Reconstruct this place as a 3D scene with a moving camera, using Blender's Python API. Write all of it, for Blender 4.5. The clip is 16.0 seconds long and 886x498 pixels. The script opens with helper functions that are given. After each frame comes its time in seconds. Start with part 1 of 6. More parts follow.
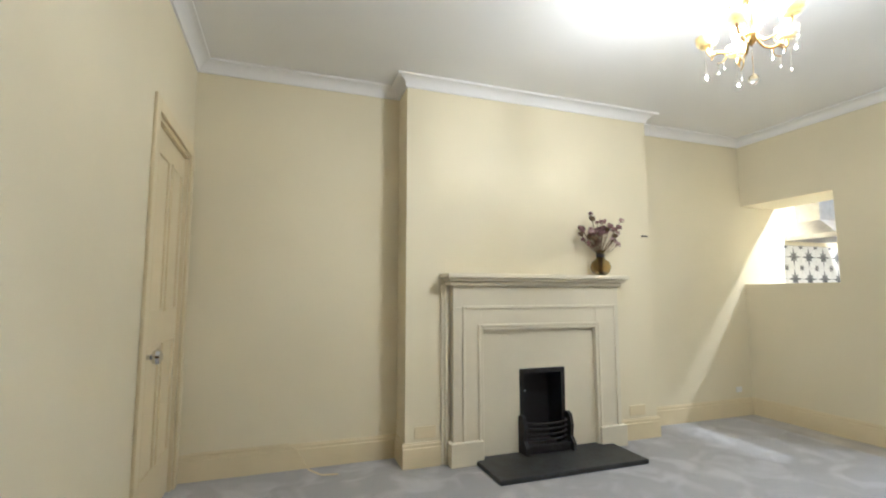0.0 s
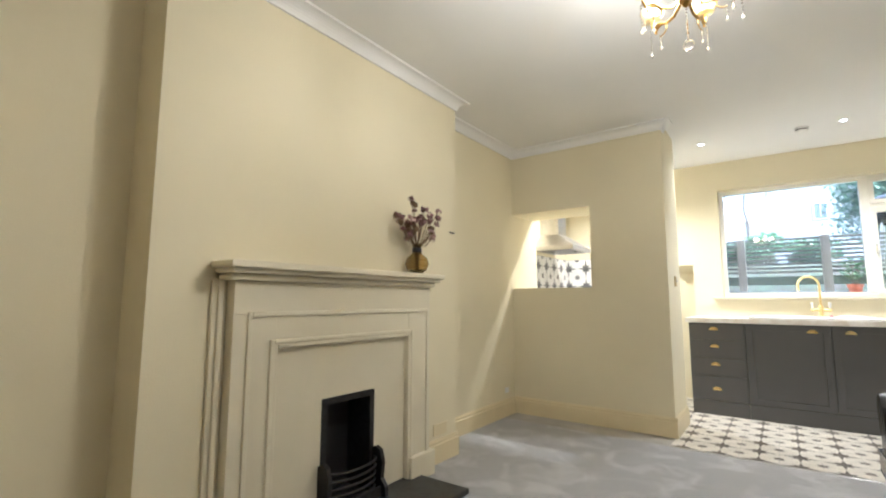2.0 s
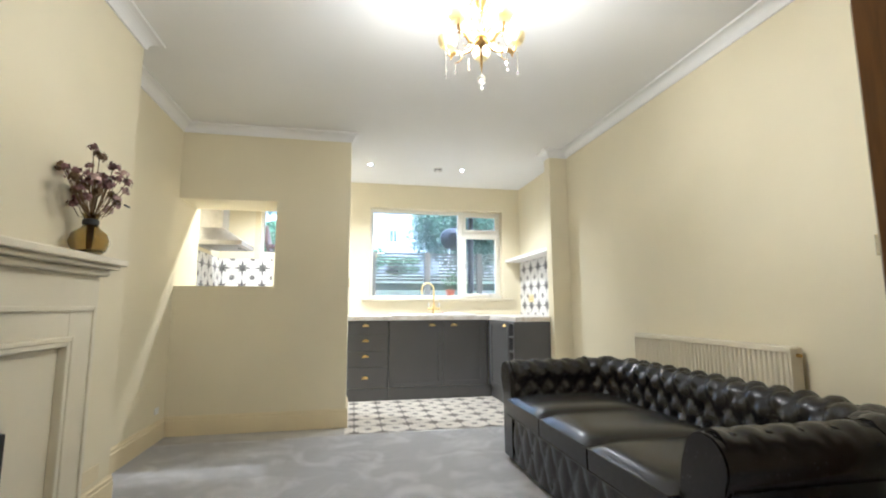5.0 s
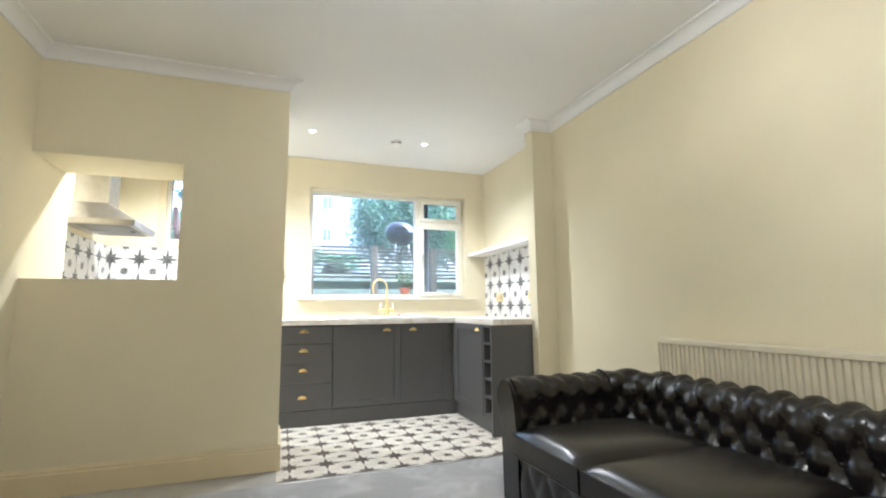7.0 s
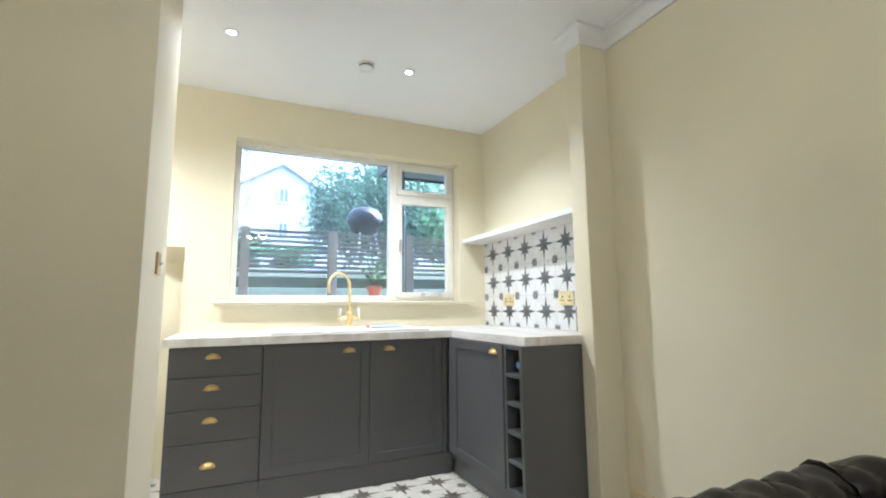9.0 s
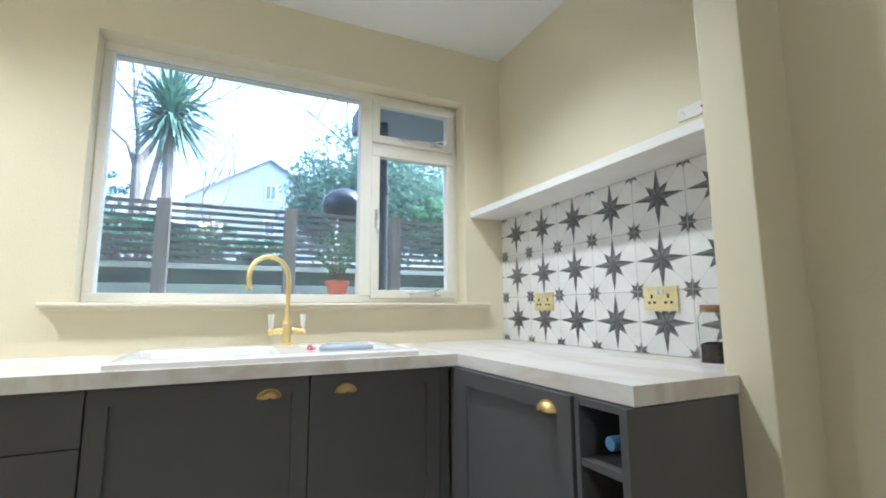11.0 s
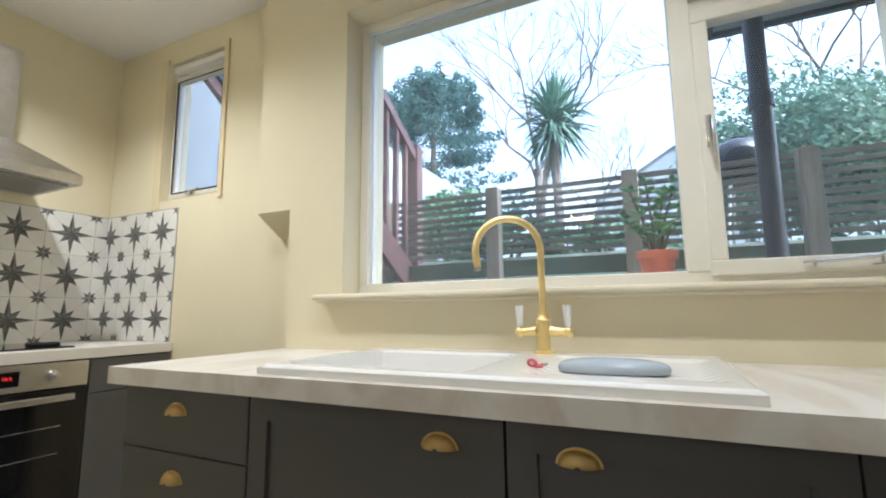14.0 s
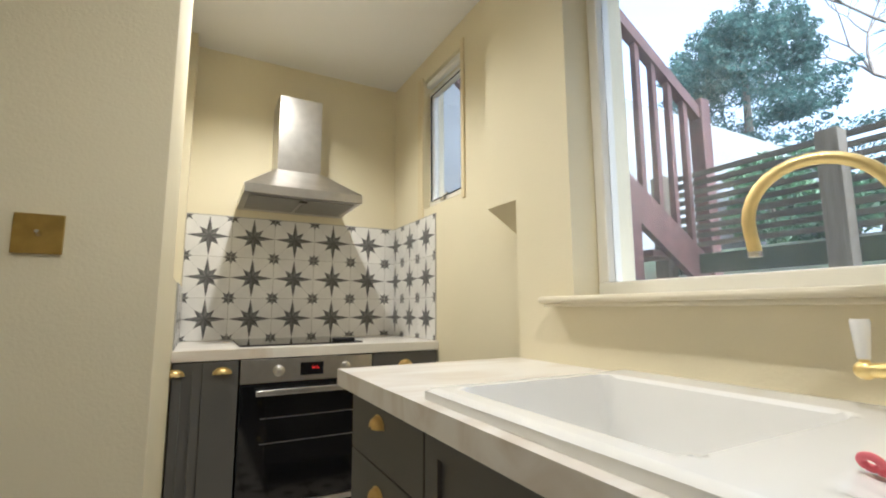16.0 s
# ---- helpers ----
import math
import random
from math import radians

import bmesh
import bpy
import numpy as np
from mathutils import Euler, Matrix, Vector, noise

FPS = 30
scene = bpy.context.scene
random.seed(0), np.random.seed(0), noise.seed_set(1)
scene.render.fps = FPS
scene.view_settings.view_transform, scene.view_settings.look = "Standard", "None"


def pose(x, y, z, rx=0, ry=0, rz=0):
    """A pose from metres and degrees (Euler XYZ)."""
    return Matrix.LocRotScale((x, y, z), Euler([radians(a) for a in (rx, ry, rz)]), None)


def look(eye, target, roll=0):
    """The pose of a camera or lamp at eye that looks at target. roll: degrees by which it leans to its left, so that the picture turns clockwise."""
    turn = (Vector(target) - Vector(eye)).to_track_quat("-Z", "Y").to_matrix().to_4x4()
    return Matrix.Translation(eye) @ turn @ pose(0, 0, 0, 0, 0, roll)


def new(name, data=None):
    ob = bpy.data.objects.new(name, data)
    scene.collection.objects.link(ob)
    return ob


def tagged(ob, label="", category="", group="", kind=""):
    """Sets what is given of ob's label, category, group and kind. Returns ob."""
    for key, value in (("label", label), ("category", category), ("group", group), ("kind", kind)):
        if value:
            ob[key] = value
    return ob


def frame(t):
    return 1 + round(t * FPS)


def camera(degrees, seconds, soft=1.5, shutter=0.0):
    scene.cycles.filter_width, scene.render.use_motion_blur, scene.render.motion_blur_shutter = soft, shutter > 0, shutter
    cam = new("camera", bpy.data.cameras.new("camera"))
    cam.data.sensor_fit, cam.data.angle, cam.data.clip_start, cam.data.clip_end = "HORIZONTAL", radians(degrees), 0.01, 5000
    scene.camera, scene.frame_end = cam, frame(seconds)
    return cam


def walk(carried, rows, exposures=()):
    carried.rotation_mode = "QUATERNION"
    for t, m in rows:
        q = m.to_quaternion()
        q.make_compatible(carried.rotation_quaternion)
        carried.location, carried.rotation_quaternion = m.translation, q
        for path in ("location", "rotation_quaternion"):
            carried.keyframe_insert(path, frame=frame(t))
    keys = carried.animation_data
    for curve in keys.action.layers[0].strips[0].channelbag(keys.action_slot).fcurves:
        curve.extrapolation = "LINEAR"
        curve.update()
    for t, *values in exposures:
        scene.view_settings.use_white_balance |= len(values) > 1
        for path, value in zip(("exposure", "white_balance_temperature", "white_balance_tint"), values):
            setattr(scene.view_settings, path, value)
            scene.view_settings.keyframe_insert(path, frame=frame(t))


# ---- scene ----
cam = camera(88.4, 16.0, 2.0)
PATH = [
    (0, (-0.052, 0.095, 1.111), (0.602, 1.975, 1.306), 0.0),
    (0.5, (-0.144, 0.429, 1.09), (0.783, 2.189, 1.301), 0.0),
    (1, (-0.104, 0.656, 1.072), (1.053, 2.273, 1.288), -0.1),
    (1.5, (-0.042, 0.864, 1.059), (1.35, 2.283, 1.283), 0.1),
    (2, (-0.015, 1.106, 1.081), (1.585, 2.285, 1.305), 0.1),
    (2.5, (0.008, 1.361, 1.061), (1.789, 2.24, 1.294), 0.1),
    (3, (0.029, 1.526, 1.067), (1.932, 2.095, 1.298), 0.2),
    (3.5, (0.02, 1.676, 1.059), (1.989, 1.932, 1.298), -0.0),
    (4, (-0.029, 1.743, 1.054), (1.957, 1.715, 1.294), 0.0),
    (4.5, (-0.052, 1.778, 1.028), (1.918, 1.539, 1.276), -0.3),
    (5, (-0.046, 1.797, 1.023), (1.901, 1.413, 1.273), -0.2),
    (7.5, (1.216, 1.858, 1.011), (3.067, 1.144, 1.263), -0.6),
    (8, (1.558, 1.789, 1.041), (3.389, 1.022, 1.286), -0.6),
    (8.5, (1.934, 1.675, 1.06), (3.75, 0.875, 1.306), -0.6),
    (11, (3.497, 1.04, 1.084), (5.292, 0.197, 1.348), -0.4),
    (11.5, (3.657, 0.934, 1.071), (5.492, 0.185, 1.337), -0.4),
    (12, (3.805, 0.82, 1.048), (5.699, 0.239, 1.318), -0.5),
    (12.5, (3.944, 0.696, 1.051), (5.903, 0.399, 1.322), -0.6),
    (13, (4.065, 0.601, 1.058), (6.045, 0.664, 1.331), -0.5),
    (13.5, (4.177, 0.537, 1.052), (6.106, 0.99, 1.326), -0.4),
    (14, (4.332, 0.513, 1.053), (6.127, 1.352, 1.326), -0.6),
    (14.5, (4.491, 0.524, 1.06), (6.092, 1.691, 1.332), -0.5),
    (15, (4.607, 0.524, 1.081), (5.98, 1.954, 1.345), -0.5),
    (15.5, (4.676, 0.549, 1.079), (5.83, 2.16, 1.351), -0.3),
    (16, (4.737, 0.557, 1.085), (5.67, 2.307, 1.345), -0.2),
]
EXPOSURES = [(0, 1.42, 4650, 10), (1.2, 1.15, 5000, 10), (3.0, 1.06, 4950, 10), (5.0, 1.12, 4800, 10), (7.5, 1.14, 4750, 9), (8.7, 0.93, 4650, 9), (11.0, 0.34, 4650, 8), (14.0, -0.08, 5000, 9), (16, -0.14, 5300, 9)]
walk(cam, [(t, look(eye, target, roll)) for t, eye, target, roll in PATH], EXPOSURES)

# ---- world and light ----
world = bpy.data.worlds.new("sky")
scene.world = world
world.use_nodes = True
wn = world.node_tree.nodes
sky = wn.new("ShaderNodeTexSky")
sky.sky_type, sky.sun_disc = "NISHITA", False
SUN_EL, SUN_ROT = radians(50), radians(200)
sky.sun_elevation, sky.sun_rotation = SUN_EL, SUN_ROT
sky.air_density, sky.dust_density, sky.ozone_density = 1.0, 8.0, 1.0
pale = wn.new("ShaderNodeHueSaturation")
pale.inputs["Saturation"].default_value = 0.5
world.node_tree.links.new(sky.outputs[0], pale.inputs["Color"])
world.node_tree.links.new(pale.outputs[0], wn["Background"].inputs[0])
wn["Background"].inputs[1].default_value = 0.85


def lamp(name, kind, energy, colour, m, **more):
    data = bpy.data.lights.new(name, kind)
    data.energy, data.color = energy, colour
    for key, value in more.items():
        if key == "size":
            data.shadow_soft_size = value
        elif key == "cone":
            data.spot_size = radians(value)
        elif key == "blend":
            data.spot_blend = value
        elif key == "angle":
            data.angle = radians(value)
    ob = new(name, data)
    ob.matrix_world = m
    return ob


SUN_FROM = Vector((math.cos(SUN_EL) * math.sin(SUN_ROT), math.cos(SUN_EL) * math.cos(SUN_ROT), math.sin(SUN_EL)))
lamp("sun", "SUN", 0.8, (1, 0.97, 0.92), look(SUN_FROM * 50, (0, 0, 0)), angle=20)
WARM = (1.0, 0.83, 0.60)
WARM_WHITE = (1.0, 0.86, 0.66)
SPOTS = [(4.945, 1.635), (4.965, 0.58), (5.06, 2.62)]
CH = Vector((1.645, 1.30, 0))
for px, py in SPOTS:
    lamp("downlight_beam", "SPOT", 104 if py > 2 else (27 if py > 1 else 80), WARM_WHITE, look((px, py, 2.585), (px, py, 0)), size=0.03, cone=136, blend=0.75)
CHANDELIER_W = 7.6

# ---- materials ----


def material(name, colour, rough=0.6, metal=0.0, vary=0.06, scale=6.0, bump=0.0, bump_scale=80.0, spec=0.5, second=None, each=0.0):
    """A painted or plain surface: slow colour variation, fine relief, uneven gloss; each: how much pieces differ."""
    m = bpy.data.materials.new(name)
    m.use_nodes = True
    nt = m.node_tree
    b = nt.nodes["Principled BSDF"]
    b.inputs["Metallic"].default_value = metal
    b.inputs["Specular IOR Level"].default_value = spec
    tc = nt.nodes.new("ShaderNodeTexCoord")
    n1 = nt.nodes.new("ShaderNodeTexNoise")
    n1.inputs["Scale"].default_value, n1.inputs["Detail"].default_value = scale, 6
    nt.links.new(tc.outputs["Object"], n1.inputs["Vector"])
    ramp = nt.nodes.new("ShaderNodeValToRGB")
    dark = [c * (1 - vary * 2) for c in colour] if second is None else second
    light = [min(1, c * (1 + vary)) for c in colour]
    ramp.color_ramp.elements[0].position, ramp.color_ramp.elements[0].color = 0.3, (*dark, 1)
    ramp.color_ramp.elements[1].position, ramp.color_ramp.elements[1].color = 0.65, (*light, 1)
    nt.links.new(n1.outputs[0], ramp.inputs[0])
    out = ramp.outputs[0]
    if each:
        info = nt.nodes.new("ShaderNodeObjectInfo")
        mr = nt.nodes.new("ShaderNodeMapRange")
        mr.inputs["To Min"].default_value, mr.inputs["To Max"].default_value = 1 - each, 1 + each
        nt.links.new(info.outputs["Random"], mr.inputs["Value"])
        hs = nt.nodes.new("ShaderNodeHueSaturation")
        nt.links.new(mr.outputs[0], hs.inputs["Value"])
        nt.links.new(out, hs.inputs["Color"])
        out = hs.outputs[0]
    nt.links.new(out, b.inputs["Base Color"])
    n2 = nt.nodes.new("ShaderNodeTexNoise")
    n2.inputs["Scale"].default_value, n2.inputs["Detail"].default_value = bump_scale, 4
    nt.links.new(tc.outputs["Object"], n2.inputs["Vector"])
    rr = nt.nodes.new("ShaderNodeMapRange")
    rr.inputs["To Min"].default_value, rr.inputs["To Max"].default_value = max(0.02, rough * 0.85), min(1, rough * 1.15)
    nt.links.new(n2.outputs[0], rr.inputs["Value"])
    nt.links.new(rr.outputs[0], b.inputs["Roughness"])
    if bump:
        bp = nt.nodes.new("ShaderNodeBump")
        bp.inputs["Strength"].default_value, bp.inputs["Distance"].default_value = 0.6, bump
        nt.links.new(n2.outputs[0], bp.inputs["Height"])
        nt.links.new(bp.outputs[0], b.inputs["Normal"])
    return m


def glowing(name, colour, strength):
    m = bpy.data.materials.new(name)
    m.use_nodes = True
    b = m.node_tree.nodes["Principled BSDF"]
    b.inputs["Base Color"].default_value = (*colour, 1)
    b.inputs["Emission Color"].default_value = (*colour, 1)
    b.inputs["Emission Strength"].default_value = strength
    return m


def glassy(name, colour, rough=0.0, ior=1.45):
    m = bpy.data.materials.new(name)
    m.use_nodes = True
    b = m.node_tree.nodes["Principled BSDF"]
    b.inputs["Base Color"].default_value = (*colour, 1)
    b.inputs["Roughness"].default_value = rough
    b.inputs["IOR"].default_value = ior
    b.inputs["Transmission Weight"].default_value = 1.0
    return m


def veiled_glass(name, colour, veil):
    """Window glass with a thin, uneven pale veil: painted haze that scatters some daylight."""
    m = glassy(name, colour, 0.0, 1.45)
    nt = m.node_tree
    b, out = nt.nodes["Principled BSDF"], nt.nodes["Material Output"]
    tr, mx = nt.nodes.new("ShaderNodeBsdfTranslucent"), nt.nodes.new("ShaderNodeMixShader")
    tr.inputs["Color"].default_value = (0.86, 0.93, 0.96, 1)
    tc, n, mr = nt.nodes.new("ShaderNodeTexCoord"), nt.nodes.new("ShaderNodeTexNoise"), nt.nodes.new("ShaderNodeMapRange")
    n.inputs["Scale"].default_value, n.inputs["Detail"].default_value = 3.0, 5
    mr.inputs["To Min"].default_value, mr.inputs["To Max"].default_value = veil * 0.6, veil * 1.4
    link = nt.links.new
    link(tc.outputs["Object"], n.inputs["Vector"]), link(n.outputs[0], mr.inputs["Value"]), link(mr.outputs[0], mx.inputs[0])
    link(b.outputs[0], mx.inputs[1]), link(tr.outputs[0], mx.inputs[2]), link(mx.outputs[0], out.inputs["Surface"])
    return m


def wood_material(name, a, b_, scale=3.0, rough=0.5, stretch=(1, 1, 12)):
    m = bpy.data.materials.new(name)
    m.use_nodes = True
    nt = m.node_tree
    b = nt.nodes["Principled BSDF"]
    tc, mp = nt.nodes.new("ShaderNodeTexCoord"), nt.nodes.new("ShaderNodeMapping")
    mp.inputs["Scale"].default_value = [scale * 12 / s for s in stretch]
    n = nt.nodes.new("ShaderNodeTexNoise")
    n.inputs["Scale"].default_value, n.inputs["Detail"].default_value, n.inputs["Distortion"].default_value = 1.0, 8, 0.6
    r = nt.nodes.new("ShaderNodeValToRGB")
    r.color_ramp.elements[0].position, r.color_ramp.elements[0].color = 0.3, (*a, 1)
    r.color_ramp.elements[1].position, r.color_ramp.elements[1].color = 0.7, (*b_, 1)
    info, mr, hs = nt.nodes.new("ShaderNodeObjectInfo"), nt.nodes.new("ShaderNodeMapRange"), nt.nodes.new("ShaderNodeHueSaturation")
    mr.inputs["To Min"].default_value, mr.inputs["To Max"].default_value = 0.8, 1.2
    bp = nt.nodes.new("ShaderNodeBump")
    bp.inputs["Strength"].default_value, bp.inputs["Distance"].default_value = 0.4, 0.002
    link = nt.links.new
    link(tc.outputs["Object"], mp.inputs[0]), link(mp.outputs[0], n.inputs["Vector"]), link(n.outputs[0], r.inputs[0])
    link(info.outputs["Random"], mr.inputs["Value"]), link(mr.outputs[0], hs.inputs["Value"]), link(r.outputs[0], hs.inputs["Color"])
    link(hs.outputs[0], b.inputs["Base Color"]), link(n.outputs[0], bp.inputs["Height"]), link(bp.outputs[0], b.inputs["Normal"])
    b.inputs["Roughness"].default_value = rough
    return m


def marble_material(name, base, vein):
    m = bpy.data.materials.new(name)
    m.use_nodes = True
    nt = m.node_tree
    b = nt.nodes["Principled BSDF"]
    tc, mp = nt.nodes.new("ShaderNodeTexCoord"), nt.nodes.new("ShaderNodeMapping")
    mp.inputs["Rotation"].default_value = (0.3, 0.2, 0.7)
    mp.inputs["Scale"].default_value = (1.0, 3.2, 2.0)
    n = nt.nodes.new("ShaderNodeTexNoise")
    n.inputs["Scale"].default_value, n.inputs["Detail"].default_value, n.inputs["Distortion"].default_value = 2.2, 9, 1.2
    r = nt.nodes.new("ShaderNodeValToRGB")
    e = r.color_ramp.elements
    e[0].position, e[0].color = 0.36, (*vein, 1)
    e[1].position, e[1].color = 0.56, (*base, 1)
    nt.links.new(tc.outputs["Object"], mp.inputs[0])
    nt.links.new(mp.outputs[0], n.inputs["Vector"])
    nt.links.new(n.outputs[0], r.inputs[0])
    nt.links.new(r.outputs[0], b.inputs["Base Color"])
    b.inputs["Roughness"].default_value = 0.28
    return m


def carpet_material():
    m = bpy.data.materials.new("grey carpet")
    m.use_nodes = True
    nt = m.node_tree
    b = nt.nodes["Principled BSDF"]
    b.inputs["Roughness"].default_value, b.inputs["Specular IOR Level"].default_value = 1.0, 0.1
    b.inputs["Sheen Weight"].default_value, b.inputs["Sheen Roughness"].default_value = 0.3, 0.5
    tc = nt.nodes.new("ShaderNodeTexCoord")
    big, fine = nt.nodes.new("ShaderNodeTexNoise"), nt.nodes.new("ShaderNodeTexNoise")
    big.inputs["Scale"].default_value, big.inputs["Detail"].default_value, big.inputs["Distortion"].default_value = 4.5, 6, 0.8
    fine.inputs["Scale"].default_value, fine.inputs["Detail"].default_value = 420, 2
    r = nt.nodes.new("ShaderNodeValToRGB")
    r.color_ramp.elements[0].position, r.color_ramp.elements[0].color = 0.47, (0.50, 0.495, 0.505, 1)
    r.color_ramp.elements[1].position, r.color_ramp.elements[1].color = 0.66, (0.68, 0.675, 0.685, 1)
    mx = nt.nodes.new("ShaderNodeMix")
    mx.data_type, mx.blend_type = "RGBA", "MULTIPLY"
    mx.inputs["Factor"].default_value = 0.48
    bp = nt.nodes.new("ShaderNodeBump")
    bp.inputs["Strength"].default_value, bp.inputs["Distance"].default_value = 0.8, 0.004
    link = nt.links.new
    link(tc.outputs["Object"], big.inputs["Vector"]), link(tc.outputs["Object"], fine.inputs["Vector"])
    link(big.outputs[0], r.inputs[0]), link(r.outputs[0], mx.inputs["A"]), link(fine.outputs[0], mx.inputs["B"])
    link(mx.outputs["Result"], b.inputs["Base Color"]), link(fine.outputs[0], bp.inputs["Height"]), link(bp.outputs[0], b.inputs["Normal"])
    return m


M_WALL = material("cream emulsion", (0.76, 0.69, 0.495), 0.75, vary=0.02, scale=1.3, bump=0.0012, bump_scale=140)
M_CEIL = material("white ceiling paint", (0.82, 0.81, 0.79), 0.85, vary=0.015, scale=1.0, bump=0.001, bump_scale=120)
M_TRIM = material("cream gloss paint", (0.73, 0.63, 0.40), 0.4, vary=0.02, scale=4, bump=0.0006, bump_scale=60)
M_SURROUND = material("ivory eggshell paint", (0.73, 0.67, 0.51), 0.5, vary=0.02, scale=4, bump=0.0006, bump_scale=60)
M_WHITE = material("white paint", (0.82, 0.80, 0.75), 0.45, vary=0.02, bump=0.0004)
M_WINFRAME = material("off-white window paint", (0.80, 0.77, 0.68), 0.4, vary=0.02, bump=0.0005)
M_REVEAL = material("white reveal paint", (0.83, 0.83, 0.82), 0.5, vary=0.02)
M_CARPET = carpet_material()
M_TILE = material("white patterned tile glaze", (0.78, 0.765, 0.73), 0.3, vary=0.04, scale=9, each=0.04)
M_TILE_FLOOR = material("ivory floor tile", (0.74, 0.69, 0.60), 0.35, vary=0.05, scale=9, each=0.05)
M_STAR = material("charcoal star print", (0.10, 0.097, 0.095), 0.38, vary=0.25, scale=40)
M_STAR2 = material("grey star print", (0.17, 0.165, 0.16), 0.38, vary=0.25, scale=40)
M_STARF = material("brown-grey star print", (0.15, 0.125, 0.10), 0.4, vary=0.25, scale=40)
M_HAIRLINE = material("pale grey printed line", (0.50, 0.49, 0.46), 0.35, vary=0.1, scale=40)
M_GROUT = material("grey grout", (0.48, 0.46, 0.42), 0.9, vary=0.06, bump=0.0005)
M_CAB = material("slate grey cabinet paint", (0.105, 0.103, 0.102), 0.42, vary=0.03, scale=3, bump=0.0003, bump_scale=200)
# Black for dark parts, and for the rack's back in place of shade.
M_DARK = material("black for dark parts and painted shade", (0.012, 0.012, 0.013), 0.6)
M_TOP = marble_material("pale marble laminate", (0.80, 0.77, 0.72), (0.66, 0.595, 0.515))
M_BRASS = material("brushed brass", (0.93, 0.74, 0.34), 0.44, 1.0, vary=0.05, scale=30, bump=0.0002, bump_scale=300)
M_BRASS_PALE = material("pale satin brass", (0.88, 0.77, 0.44), 0.5, 1.0, vary=0.04, scale=30)
# Darker copy of the brass: the switch's shade is put into its colour.
M_BRASS_SHADED = material("brass plate in painted shade", (0.50, 0.36, 0.12), 0.35, 1.0, vary=0.08, scale=30)
M_GILT = material("antique gilt brass", (0.52, 0.34, 0.11), 0.33, 1.0, vary=0.2, scale=60)
M_CHROME = material("polished chrome", (0.75, 0.75, 0.76), 0.12, 1.0, vary=0.02)
M_STEEL = material("brushed stainless steel", (0.60, 0.58, 0.55), 0.32, 1.0, vary=0.04, scale=20, bump=0.0002, bump_scale=250)
M_CERAMIC = material("white ceramic glaze", (0.83, 0.82, 0.79), 0.12, vary=0.01)
M_BLACKGLASS = material("black oven glass", (0.008, 0.008, 0.009), 0.06, vary=0.02)
M_IRON = material("black cast iron", (0.016, 0.015, 0.015), 0.5, vary=0.3, scale=30, bump=0.002, bump_scale=90)
M_SLATE = material("dark slate hearth", (0.032, 0.034, 0.035), 0.45, vary=0.25, scale=14, bump=0.001, bump_scale=60)
M_LEATHER = material("dark brown-black leather", (0.010, 0.009, 0.009), 0.26, vary=0.3, scale=9, bump=0.0001, bump_scale=110)
M_RAD = material("cream radiator enamel", (0.73, 0.67, 0.51), 0.35, vary=0.01)
M_DOORWOOD = wood_material("varnished brown wood", (0.07, 0.030, 0.006), (0.13, 0.056, 0.011), rough=0.35)
M_PLASTIC = material("white plastic", (0.80, 0.79, 0.76), 0.35, vary=0.01)
M_TERRA = material("terracotta", (0.42, 0.12, 0.055), 0.75, vary=0.12, scale=18, bump=0.001)
M_LEAF = material("glossy green leaf", (0.13, 0.26, 0.10), 0.4, vary=0.3, scale=30)
M_STEM = material("green-brown stem", (0.12, 0.10, 0.045), 0.7, vary=0.2)
M_GLASS = veiled_glass("window glass with painted haze", (0.97, 0.99, 0.985), 0.028)
M_CRYSTAL = glassy("cut crystal", (0.98, 0.97, 0.94), 0.0, 1.52)
M_AMBER = glassy("smoky amber glass", (0.62, 0.53, 0.31), 0.03, 1.3)
M_JAR = glassy("jar glass", (0.95, 0.96, 0.95), 0.0, 1.2)
M_CUP = material("cream porcelain cup", (0.88, 0.78, 0.50), 0.3, vary=0.05)
M_CUP.node_tree.nodes["Principled BSDF"].inputs["Transmission Weight"].default_value = 0.55
M_BULB = glowing("lit bulb", (1.0, 0.86, 0.62), 14.0)
M_LED = glowing("lit downlight", (1.0, 0.93, 0.82), 12.0)
M_REDLED = glowing("red digits", (1.0, 0.03, 0.02), 1.5)
M_FENCE = wood_material("weathered fence timber", (0.12, 0.112, 0.088), (0.22, 0.205, 0.16), rough=0.8, stretch=(2, 12, 2))
M_FENCEPOST = wood_material("weathered post timber", (0.24, 0.21, 0.16), (0.37, 0.32, 0.25), rough=0.8)
M_GREENBOARD = wood_material("mossy gravel board", (0.05, 0.075, 0.042), (0.11, 0.13, 0.075), rough=0.85, stretch=(2, 12, 2))
M_REDWOOD = material("red-brown stained timber", (0.19, 0.10, 0.09), 0.55, vary=0.15, scale=12)
M_RENDER = material("white masonry render", (0.30, 0.32, 0.335), 0.85, vary=0.06, scale=2.5, bump=0.003, bump_scale=40)
M_GRASS = material("garden soil and grass", (0.05, 0.07, 0.035), 0.95, vary=0.3, scale=3, bump=0.02, bump_scale=20, second=(0.05, 0.04, 0.025))
M_BARK = material("grey-brown bark", (0.20, 0.17, 0.14), 0.9, vary=0.25, scale=14, bump=0.004, bump_scale=50)
M_PALM = material("blue-green strap leaf", (0.16, 0.27, 0.19), 0.5, vary=0.3, scale=8)
M_CONIFER = material("blue-green conifer needles", (0.10, 0.19, 0.165), 0.7, vary=0.35, scale=7)
